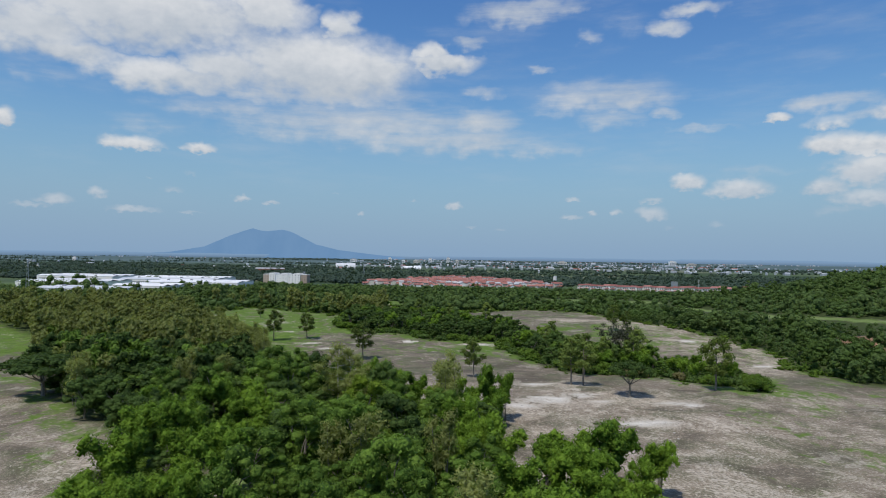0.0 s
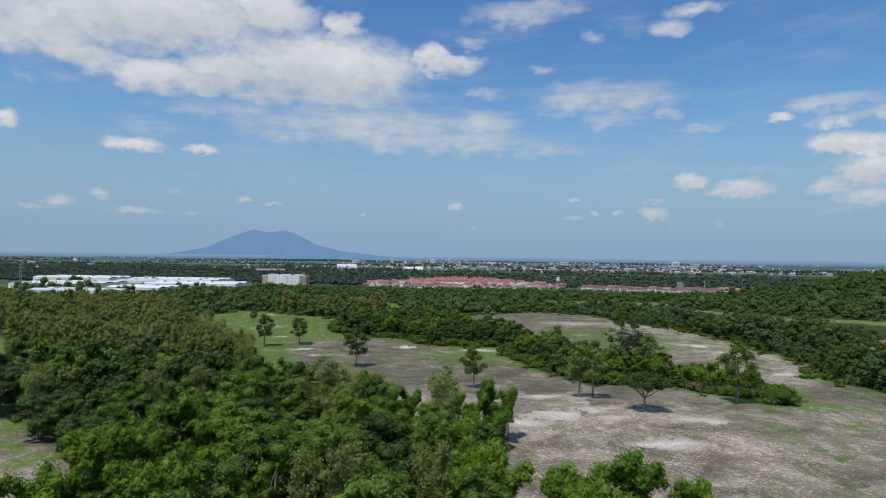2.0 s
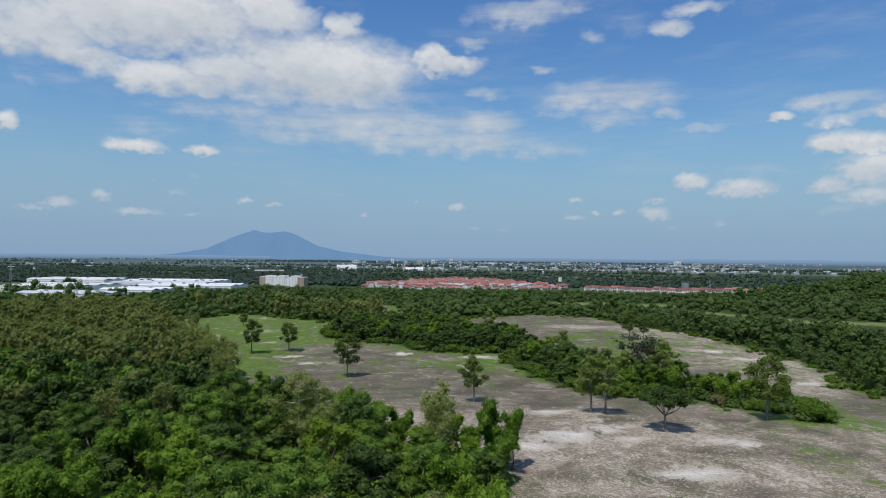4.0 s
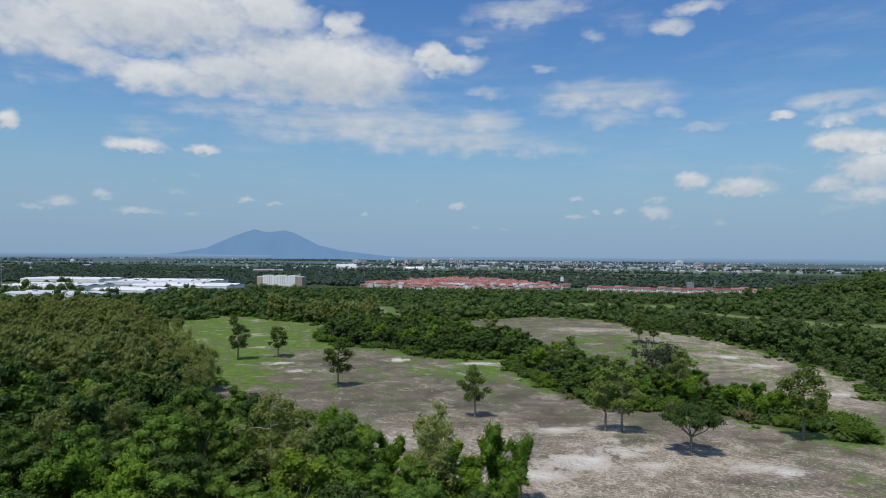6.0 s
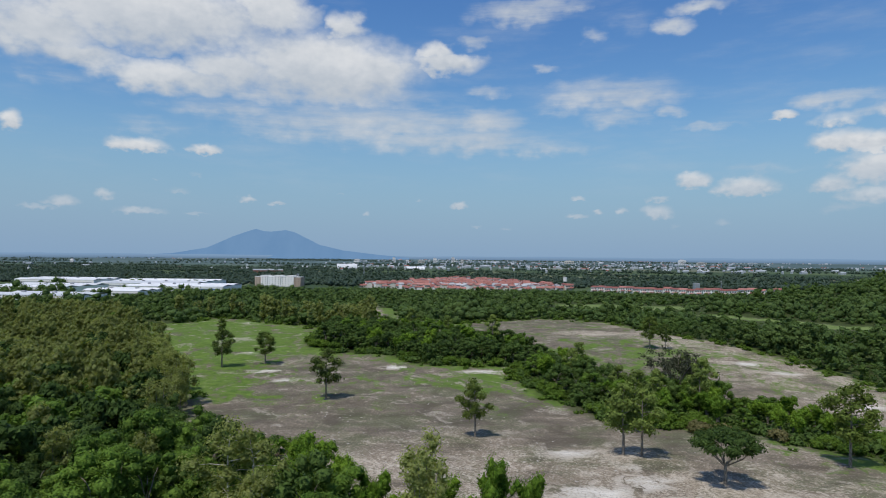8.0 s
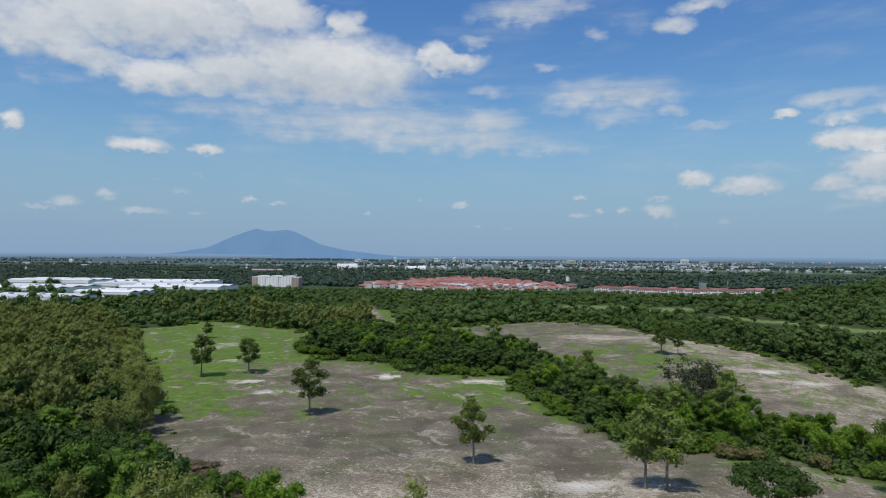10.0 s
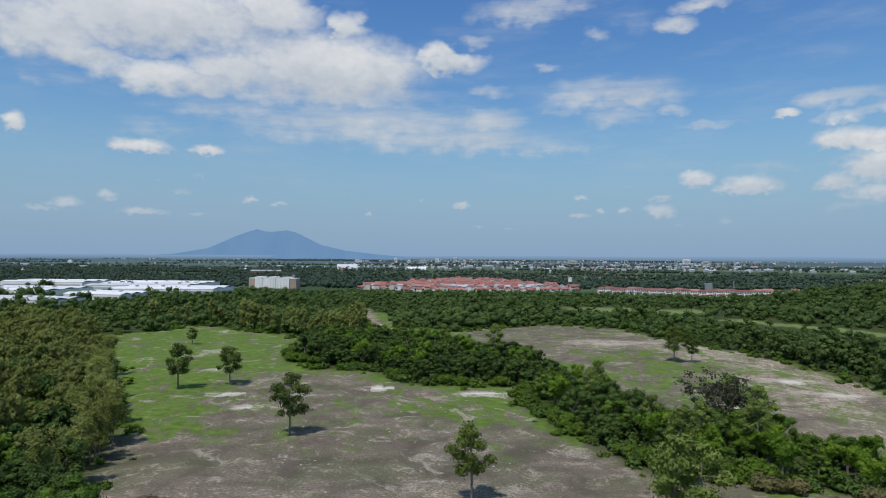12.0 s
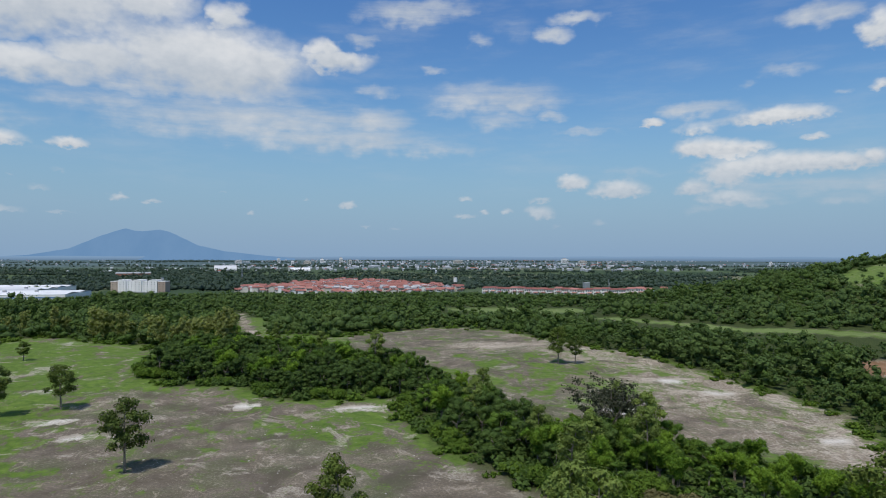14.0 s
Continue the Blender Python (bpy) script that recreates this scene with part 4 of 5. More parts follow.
leafless.set_out(52.0, 215.0, 0.5, 1.22)
leafless.set_out(-47.5, 84.0, 0.5, 0.30, label="small bare grey shrub at the edge of the wood")

# ---- the near wood ----
leafy = Plant("broadleaf_tree", broad_tree, "broadleaf", "dense green broadleaf tree in the wood", (51, 52, 53, 54), group="trees of the near wood")
dusky = Plant("dark_tree", broad_tree, "dark_leaf", "dark green dense tree in the wood", (55, 56, 57), group="trees of the near wood", high=8.0, wide=3.6, leaves=1800, size=0.27)
canes = Plant("bamboo_clump", bamboo, "bamboo", "bright green clump of arching bamboo", (61, 62, 63), "bamboo", group="bamboo at the wood's edge")
bush = Plant("shrub", shrub, "shrub", "dense bright green shrub among the trees", (71, 72, 73), "shrub", group="shrubs of the woods")
feather = Plant("slender_tree", feather_tree, "olive", "tall thin-stemmed olive-green tree", (81, 82, 83), group="slender trees of the wood")
straw = Plant("dry_shrub", shrub, "dry", "dry straw-coloured shrub in the hedge strip", (91,), "shrub", group="dry shrubs", high=2.6, wide=1.6, leaves=900, size=0.26)

pick = random.Random(7)
for x, y in zip(*scatter(NEAR_WOOD, 5.0, 101)):
    x, y = float(x), float(y)
    if math.hypot(x + 23, (y - 124) * 0.7) < 5 or math.hypot(x + 17.4, (y - 112) * 0.7) < 3.5 or math.hypot(x + 32, (y - 92) * 0.65) < 5:
        continue
    side = float(off_line(NEAR_WOOD, x, y, True))
    k = pick.random()
    if x > 4 and k < 0.85 or side < 6.5 and x > -24 and k < 0.6 or (x < -30 and y < 118 and k < 0.55):
        canes.set_out(x, y, pick.random() * 6.28, 0.78 + 0.35 * pick.random(), 0.8 + 0.3 * pick.random())
    elif k < 0.76:
        (leafy if pick.random() < (0.85 if y < 108 else 0.55) else dusky).set_out(x, y, pick.random() * 6.28, 0.62 + 0.55 * pick.random(), 0.7 + 0.5 * pick.random())
    elif k < 0.82:
        feather.set_out(x, y, pick.random() * 6.28, 0.75 + 0.2 * pick.random())
    else:
        bush.set_out(x, y, pick.random() * 6.28, 1.0 + 0.6 * pick.random())
for x, y, tall in ((4.0, 128.0, 1.55), (7.4, 126.5, 1.45), (-9.5, 131.0, 1.2), (24.0, 87.5, 1.15), (21.0, 84.0, 1.0)):
    canes.set_out(x, y, x, 0.72, tall, label="upright bamboo clump overgrown with green climbers")
for i, (x, y) in enumerate(((-2.5, 126.5), (1.0, 124.0), (1.5, 128.5), (5.0, 122.0), (3.0, 117.5), (-6.0, 129.0), (-13.5, 131.5))):
    canes.set_out(x, y, i * 1.9, 0.66 + 0.05 * (i % 3), 0.85)
pale = Plant("pale_tree", open_tree, "pale_leaf", "pale olive tree with light bare stems showing", (26,), group="pale trees of the wood", stem_mat="pale_bark", high=14.0, wide=5.0, stems=2, leaves=5400, clumps=34, size=0.24)
pale.set_out(-24.0, 129.0, 0.6, 0.96)
pale.set_out(-21.0, 125.0, 2.4, 0.68)
lime = Plant("lime_tree", broad_tree, "lime", "bright yellow-green tree in the wood", (27,), high=7.5, wide=2.6)
lime.set_out(-17.6, 115.0, 0.0, 1.35)

# ---- the strip of trees between the fields ----
for x, y in zip(*scatter(STRIP, 4.9, 103)):
    x, y = float(x), float(y)
    k, deep = pick.random(), float(off_line(STRIP, x, y, True))
    if deep < 3.5:
        bush.set_out(x, y, pick.random() * 6.28, 0.75 + 0.6 * pick.random())
    elif x > 40 and y < 192 and k < 0.3:
        canes.set_out(x, y, pick.random() * 6.28, 0.48 + 0.2 * pick.random())
    elif k < (0.55 if x > 40 else 0.86):
        (leafy if pick.random() < (0.95 if x > 40 else 0.16) else dusky).set_out(x, y, pick.random() * 6.28, (0.32 if x > 48 and y < 200 else 0.55) + (0.26 if x > 48 and y < 200 else 0.40) * pick.random(), 0.7 + 0.45 * pick.random())
    else:
        canes.set_out(x, y, pick.random() * 6.28, (0.5 if x > 48 else 0.7) + 0.3 * pick.random(), 0.9)

thin = Plant("hedge_tree", open_tree, "light_field", "tall light green tree in the hedge strip", (14, 15), group="trees of the hedge strip", high=10.5, wide=2.8)
for i, (x, y) in enumerate(((44, 203), (51, 199), (55, 206), (37, 208), (33, 240), (12, 300), (-4, 312), (-20, 330), (34, 186), (31, 236), (57, 221))):
    thin.set_out(x, y, i * 1.3, 0.9 + 0.1 * (i % 3))
for i, (x, y) in enumerate(((47, 183.5), (50, 183), (45.5, 185), (58, 178))):
    straw.set_out(x, y, i * 1.1, 1.15)

withered = Plant("brown_shrub", shrub, "brown", "withered reddish-brown shrub at the edge of the field", (92,), "shrub", group="withered shrubs", high=2.4, wide=2.2, leaves=900, size=0.26)
for i, (x, y) in enumerate(((-37, 168), (-33, 165), (-40, 173), (-30, 161), (-41, 165))):
    withered.set_out(x, y, i * 1.7, 1.1 + 0.12 * i, 0.38)

# ---- the left wood ----
rng = np.random.default_rng(9)
lx, ly = scatter(LEFT_WOOD, 5.2, 105)
edge = (off_line(LEFT_WOOD, lx, ly, True) < 7) & (ly < 300) & (lx > -110)
for x, y in zip(lx[edge], ly[edge]):
    (feather if pick.random() < np.interp(y, (130, 185, 225), (0.05, 0.3, 0.8)) else dusky).set_out(float(x), float(y), pick.random() * 6.28, 0.68 + 0.3 * pick.random())
half_feather = [feather_tree(np.random.default_rng(s), leaves=760, size=0.32, core=0.80)[1] for s in (201, 202, 203)]
half_broad = [broad_tree(np.random.default_rng(s), leaves=800, size=0.62)[1] for s in (211, 212, 213)]
low_part = rng.random(len(lx)) < np.interp(ly, (120, 165, 210, 260), (1.0, 0.85, 0.25, 0.05))
dark_part = low_part & (rng.random(len(lx)) < 0.6)
low_part &= ~dark_part
upper = ~edge & ~low_part & ~dark_part
mass("left_wood", half_feather, lx[upper], ly[upper], "olive", "tall feathery olive-green trees standing close together", "woods", 11, 0.60, 1.05)
mass("left_wood_broadleaf", half_broad, lx[~edge & low_part], ly[~edge & low_part], "broadleaf", "green broadleaf trees standing close together", "woods", 12, 0.6, 1.15)
mass("left_wood_dark_trees", half_broad, lx[~edge & dark_part], ly[~edge & dark_part], "dark_leaf", "dark green broadleaf trees standing close together", "woods", 20, 0.6, 1.15)

# ---- the woods beyond the fields ----
def along(line, step, reach, seed):
    """Uneven places on both sides of a line."""
    rng = np.random.default_rng(seed)
    out = []
    for (ax, ay), (bx, by) in zip(line, line[1:]):
        long = math.hypot(bx - ax, by - ay)
        k = rng.random(int(long / step))
        off = rng.normal(size=len(k)) * reach
        out.append(np.stack([ax + (bx - ax) * k - (by - ay) / long * off, ay + (by - ay) * k + (bx - ax) / long * off], 1))
    return np.concatenate(out).T


front_x = np.concatenate([np.linspace(-395, -255, 17), np.linspace(-520, -345, 16), np.linspace(-330, -245, 9), np.linspace(-420, -262, 12), np.linspace(-395, -272, 14), np.linspace(-520, -310, 16)])
front_y = np.concatenate([np.full(17, 492.0), np.full(16, 616.0), np.full(9, 676.0), np.full(12, 482.0), np.full(14, 566.0), np.full(16, 842.0)])
SHEDS = [(-338, -268, 508, 540), (-432, -352, 622, 690), (-338, -238, 690, 752), (-560, -452, 846, 905), (-410, -300, 770, 830), (-322, -268, 596, 634), (-440, -316, 866, 915)]


def free_of_sheds(x, y):
    ok = ~clearing(x, y)
    for x0, x1, y0, y1 in SHEDS:
        ok &= ~((x > x0 - 8) & (x < x1 + 8) & (y > y0 - 9) & (y < y1 + 8))
    return ok


wide_x, wide_y = scatter(FAR_WOOD, 7.2, 107, 0.5, keep=free_of_sheds)
near_x, near_y = scatter(FAR_WOOD, 5.4, 108, 0.5, keep=lambda x, y: free_of_sheds(x, y) & (np.hypot(x, y - 60) < 310))
back = np.hypot(wide_x, wide_y - 60) >= 310
fx, fy = np.concatenate([wide_x[back], near_x]), np.concatenate([wide_y[back], near_y])
belt = np.arange(len(fx)) >= back.sum()
low_trees = ~belt & ((fy > 470) & (fx < 260) | (fx < -140))
shake = np.random.default_rng(17)
show = shake.random(len(front_x)) < 0.5
belt_kinds = [broad_tree(np.random.default_rng(s), high=8, wide=3.6, leaves=450, size=0.54, clumps=13, low=0.06)[1] for s in (221, 222, 223, 224)]
low_kinds = [far_tree(np.random.default_rng(s), wide=5.0, leaves=50, size=1.0, clumps=3)[1] for s in (236, 237, 238, 239)]
far_kinds = [far_tree(np.random.default_rng(s), wide=5.0)[1] for s in (231, 232, 233, 234, 235)]
sort = np.sin(fx * 0.061 + 1.7) * np.sin(fy * 0.047 + 0.4) + 0.7 * np.sin(fx * 0.13 - fy * 0.11) + np.random.default_rng(19).normal(size=len(fx)) * 0.55
tall_trees = ~belt & ~low_trees
for few, mat, tone, k in ((sort < -0.35, "dark_leaf", "dark green", 0), ((sort >= -0.35) & (sort < 0.55), "woods", "green", 1), (sort >= 0.55, "light_woods", "light green", 2)):
    grow = 0.85 + 0.15 * k
    for where, kinds, name, rest, low, high in ((belt, belt_kinds, "field_edge_woods", "trees in the dense belt beyond the field", 0.30, 1.35), (tall_trees, far_kinds, "rear_woods", "trees of the woods reaching over the hill", 0.54, 1.2), (low_trees, low_kinds, "rear_low_woods", "trees of the low woods before the settlement", 0.36, 0.95)):
        mass(name, kinds, fx[where & few], fy[where & few], mat, f"{tone} {rest}", "woods", 40 + k, low * grow, high * grow, power=2.3)
VERGE = [(-130, 712), (95, 722), (150, 656), (330, 596), (340, 640), (300, 640), (150, 742), (96, 782), (-60, 778), (-125, 820)]
vx, vy = scatter(VERGE, 8.5, 109, 0.5)
mass("verge_trees", far_kinds, vx, vy, "woods", "scattered low trees along the edge of the settlement", "woods", 44, 0.3, 0.62)
under_kinds = [shrub(np.random.default_rng(s), leaves=110, size=0.55, high=3.0, wide=2.3, smooth=False)[1] for s in (251, 252, 253)]
ux, uy = scatter(STRIP, 4.2, 110, 0.5)
wx, wy = scatter(NEAR_WOOD, 4.0, 116, 0.5, keep=lambda x, y: np.hypot(x + 32, (y - 92) * 0.65) > 6)
mass("wood_undergrowth", under_kinds, wx, wy, "broadleaf", "dense green undergrowth filling the near wood", "undergrowth", 55, 0.7, 1.35)
mass("undergrowth", under_kinds, ux, uy, "dark_leaf", "dense dark undergrowth between the trees", "undergrowth", 45, 0.6, 1.2)
mass("factory_trees", far_kinds, (front_x + shake.normal(size=len(front_x)) * 3)[show], (front_y + shake.normal(size=len(front_x)) * 4)[show], "woods", "row of dark round trees in front of the factory sheds", "trees", 18, 0.9, 1.7)
low_x, low_y = zip(*[(float(x), float(y)) for line in FAIRWAYS for step in (24.0, 34.0, 44.0) for x, y in zip(*along(nearer(line, step), 4.0, 5.0, int(step)))])
mass("low_shrubs", far_kinds, np.array(low_x), np.array(low_y), "woods", "low green shrubs before the mown strips", "shrubs", 47, 0.14, 0.36, power=1.5)
mx, my = scatter([(HILL_MEADOW[0] + HILL_MEADOW[2] * math.cos(a), HILL_MEADOW[1] + HILL_MEADOW[2] * math.sin(a)) for a in np.linspace(0, 6.0, 12)], 11.0, 112, 0.5)
mass("meadow_shrubs", far_kinds, mx, my, "woods", "scattered green shrubs on the grassy hillside", "shrubs", 46, 0.15, 0.55, power=2.0)


# ---- loose stones on the fields and shrubs along the edges ----
def stone(rng):
    return BALL * (0.7 + 0.6 * rng.random((6, 1))) * (0.26, 0.22, 0.12), BALL_FACES


FIELDS = [(8, 100), (60, 90), (100, 150), (100, 200), (84, 200), (60, 158), (28, 190), (14, 230), (-30, 255), (-50, 200), (-20, 155), (10, 134)]
sx, sy = scatter(FIELDS, 3.2, 113, 0.5, keep=lambda x, y: np.sin(x * 0.21 + y * 0.07) + np.sin(y * 0.33) > 0.4)
mass("loose_stones", [stone(np.random.default_rng(s)) for s in (271, 272, 273)], sx, sy, "stone", "pale stones and clods strewn over the bare field", "stones", 48, 0.35, 1.3, sink=0.0, power=3.0)


ex, ey = np.concatenate([along(FAR_WOOD[3:24], 2.2, 3.0, 61), along(STRIP, 2.6, 2.2, 62), along(LEFT_WOOD[:8], 3.0, 2.2, 63)], 1)
mass("edge_shrubs", under_kinds, ex, ey, "shrub", "uneven green shrubs along the edges of the woods", "shrubs", 49, 0.25, 1.0, power=1.6)

# ---- taller trees that stand out of the woods behind ----
GROVE = [(-66, 345), (-42, 328), (-37, 350), (-44, 384), (-58, 378)]
qx, qy = scatter(GROVE, 6.5, 114, 0.5)
rx, ry = along([(-152, 398), (-118, 404), (-86, 374), (-70, 362)], 4.6, 2.5, 64)
mass("feathery_grove", half_feather, np.concatenate([qx, rx]), np.concatenate([qy, ry]), "olive", "tall feathery olive trees behind the grassy field", "trees", 52, 0.75, 1.15)
tx, ty = scatter(FAR_WOOD, 24.0, 115, 0.5, keep=lambda x, y: free_of_sheds(x, y) & (y < 560) & (x > -210) & (off_line(FAIRWAYS[0], x, y) > 60) & (off_line(FAIRWAYS[1], x, y) > 45))
tall = np.random.default_rng(65).random(len(tx)) < 0.6
mass("tall_dark_trees", belt_kinds, tx[tall], ty[tall], "dark_leaf", "taller dark trees standing out of the woods", "trees", 53, 0.9, 1.45, power=1.5)
mass("tall_light_trees", belt_kinds, tx[~tall], ty[~tall], "light_woods", "taller light green trees standing out of the woods", "trees", 54, 0.9, 1.4, power=1.5)


# ---- buildings ----
def building_windows(me_window, parent, places):
    for m in places:
        part("window", me_window, parent, m=m)


def pane(wide, high, deep=0.12):
    s = Shape()
    s.box(-wide / 2, -deep, 0, wide / 2, 0.02, high)
    return s.mesh("window", "window")


HOUSE_WINDOW = pane(1.4, 1.2)


def house_stock(wall_mat, roof_mat, wide, deep, storeys, seed):
    """One house with walls, roof, porch roof, windows and a door."""
    high = 2.9 * storeys
    wall, roof, porch = Shape(), Shape(), Shape()
    wall.box(-wide / 2, -deep / 2, -1.5, wide / 2, deep / 2, high)
    wall.add([(-wide / 2, -deep / 2, high), (-wide / 2, deep / 2, high), (-wide / 2, 0, high + 1.3), (-wide / 2, 0, high + 1.3)], [(0, 1, 2, 3)])
    wall.add([(wide / 2, -deep / 2, high), (wide / 2, deep / 2, high), (wide / 2, 0, high + 1.3), (wide / 2, 0, high + 1.3)], [(0, 1, 2, 3)])
    roof.gable(-wide / 2, -deep / 2, wide / 2, deep / 2, high + 0.1, high + 1.6, 0.4)
    porch.gable(-wide * 0.1, -deep / 2 - 2.2, wide / 2, -deep / 2 + 0.2, 2.6, 3.3, 0.2)
    door = Shape()
    door.box(-0.5, -0.08, 0, 0.5, 0.02, 2.05)
    ob = new("house")
    part("wall", wall.mesh("wall", wall_mat), ob)
    part("roof", roof.mesh("roof", roof_mat), ob)
    part("porch_roof", porch.mesh("porch_roof", roof_mat), ob)
    part("door", door.mesh("door", "brown_wall"), ob, m=pose(wide * 0.25, -deep / 2, 0))
    for level in range(storeys):
        for x in (-wide * 0.3, 0.0) + ((wide * 0.3,) if level else ()):
            part("window", HOUSE_WINDOW, ob, m=pose(x, -deep / 2, 0.95 + 2.9 * level))
    return ob


SETTLEMENT = [(-128, 872), (-104, 838), (-74, 842), (-62, 800), (4, 784), (22, 800), (70, 792), (96, 822), (138, 838), (142, 880), (116, 900), (132, 990), (96, 1080), (70, 1190), (22, 1170), (0, 1225), (-46, 1140), (-84, 1110), (-90, 1010), (-126, 960)]


def make_settlement():
    rnd = random.Random(3)
    stock = [house_stock("white_wall", "red_roof", 5.8, 6.2, 1, 1), house_stock("cream_wall", "red_roof", 6, 6.4, 2, 2), house_stock("cream_wall", "red_roof", 5.4, 6.8, 1, 3), house_stock("white_wall", "grey_roof", 6, 6, 2, 4)]
    names = ["single-storey white house with a red pitched roof", "two-storey cream house with a red pitched roof", "single-storey cream house with a red pitched roof", "two-storey white house with a grey pitched roof"]
    for ob, words in zip(stock, names):
        tagged(ob, words, "house", "houses of the settlement")
    x, y = scatter(SETTLEMENT, 8.2, 301, 0.12)
    order = np.argsort(y)
    used, rest = set(), []
    for i, k in enumerate(order):
        px, py = float(x[k]), float(y[k])
        which = rnd.choices((0, 1, 2, 3), (5, 3, 5, 1.8))[0]
        turn = rnd.choice((0, 0, 0, 90, 180)) + 8
        m = pose(px, py, float(lie(px, py)), 0, 0, turn)
        if i < 280:
            if which in used:
                copy_thing(stock[which], m)
            else:
                stock[which].matrix_basis = m
                used.add(which)
        else:
            rest.append((px, py, turn, which))
    # the rear of the settlement, too far and too many to count
    walls, roofs = Shape(), Shape()
    for px, py, turn, which in rest:
        high, r = (5.8 if which in (1, 3) else 2.9), np.array(Euler((0, 0, radians(turn))).to_matrix())
        for shape, mk in ((walls, "w"), (roofs, "r")):
            s = Shape()
            if mk == "w":
                s.box(-2.9, -3.1, -1.5, 2.9, 3.1, high)
            else:
                s.gable(-2.9, -3.1, 2.9, 3.1, high + 0.1, high + 1.5)
            co, faces = s.arrays()
            shape.add(co @ r.T + (px, py, float(lie(px, py))), faces)
    far = tagged(new("rear_houses"), "close rows of houses with red pitched roofs", "houses", kind="stuff")
    part("wall", walls.mesh("wall", "white_wall"), far)
    part("roof", roofs.mesh("roof", "red_roof"), far)
    for i, ob in enumerate(stock):
        if i not in used:
            ob.matrix_basis = pose(60 + 10 * i, 900, float(lie(60, 900)))
    # the long terrace beside the settlement
    town = house_stock("white_wall", "red_roof", 7.2, 10, 2, 5)
    tagged(town, "two-storey white terraced house with a red roof", "house", "terraced houses")
    for i in range(22):
        k = i / 21
        px, py = 150 + 132 * k, 766 - 102 * k
        m = pose(px, py, float(lie(px, py)) + rnd.uniform(-0.3, 1.0), 0, 0, -38 + rnd.uniform(-3, 3))
        if i:
            copy_thing(town, m)
        else:
            town.matrix_basis = m
    lone = copy_thing(stock[1], pose(296, 662, float(lie(296, 662)) + 0.5, 0, 0, -30))
    tagged(lone, "two-storey cream house with a bright red roof beside the hill", "house")


def make_apartment():
    """A long five-storey block with taller stair towers and brown ends."""
    ob = tagged(new("apartment_building"), "long white five-storey apartment building with brown end bays", "building")
    wide, deep, high = 62.0, 13.0, 12.0
    win = pane(0.9, 0.6, 0.15)
    for i in range(7):
        s = Shape()
        x0 = -wide / 2 + i * wide / 7
        brown = i in (0, 6)
        up = 1.6 if i % 2 else 0.0
        s.box(x0, -deep / 2 - (1.2 if i % 2 else 0), -4, x0 + wide / 7 - 0.02, deep / 2, high + up)
        bay_ob = part("bay", s.mesh("bay", "brown_wall" if brown else "white_wall"), ob, "brown end bay" if brown else "")
        roof = Shape()
        roof.box(x0 - 0.2, -deep / 2 - (1.35 if i % 2 else 0.15), high + up + 0.02, x0 + wide / 7 + 0.1, deep / 2 + 0.3, high + up + 0.6)
        part("parapet", roof.mesh("parapet", "white_wall"), ob)
        for level in range(5):
            for k in (0.28, 0.72):
                part("window", win, bay_ob, m=pose(x0 + k * wide / 7, -deep / 2 - (1.2 if i % 2 else 0), 0.9 + 2.55 * level))
    tank = Shape()
    tank.limb([(0, 0, 13.5), (0, 0, 16.5)], [1.6, 1.6], 10)
    part("roof_tank", tank.mesh("roof_tank", "steel"), ob, m=pose(24, 2, 0))
    ob.matrix_basis = pose(-232, 876, float(lie(-232, 876)) + 0.0, 0, 0, -8)


def make_shed(x0, x1, y0, y1, high, mat, turn=0.0, bays=4, strip_mat="grey_roof", words="long white factory shed with a low-pitched metal roof"):
    ob = tagged(new("factory_shed"), words, "factory shed", "factory sheds")
    cx, cy, w, d = (x0 + x1) / 2, (y0 + y1) / 2, x1 - x0, y1 - y0
    for i in range(bays):
        wall, roof = Shape(), Shape()
        a, b = -d / 2 + i * d / bays, -d / 2 + (i + 1) * d / bays
        wall.box(-w / 2, a, -6, w / 2, b - 0.05, high)
        roof.gable(-w / 2, a, w / 2, b, high + 0.1, high + 1.5, 0.15, 0.25)
        part("wall", wall.mesh("wall", "white_wall"), ob)
        part("roof", roof.mesh("roof", mat), ob)
    strip = Shape()
    strip.box(-w / 2 + 3, -d / 2 - 0.15, high * 0.45, w / 2 - 3, -d / 2 + 0.02, high * 0.62)
    part("window_strip", strip.mesh("window_strip", strip_mat), ob, "blue window strip" if strip_mat == "blue_roof" else "grey window strip")
    for k in range(int(w // 26)):
        vent = Shape()
        vent.box(-1.2, -1.2, high + 0.6, 1.2, 1.2, high + 2.4)
        part("roof_vent", vent.mesh("roof_vent", "grey_roof"), ob, m=pose(-w / 2 + 13 + 26 * k, 0, 0))
    ob.matrix_basis = pose(cx, cy, float(lie(cx, cy)), 0, 0, turn)


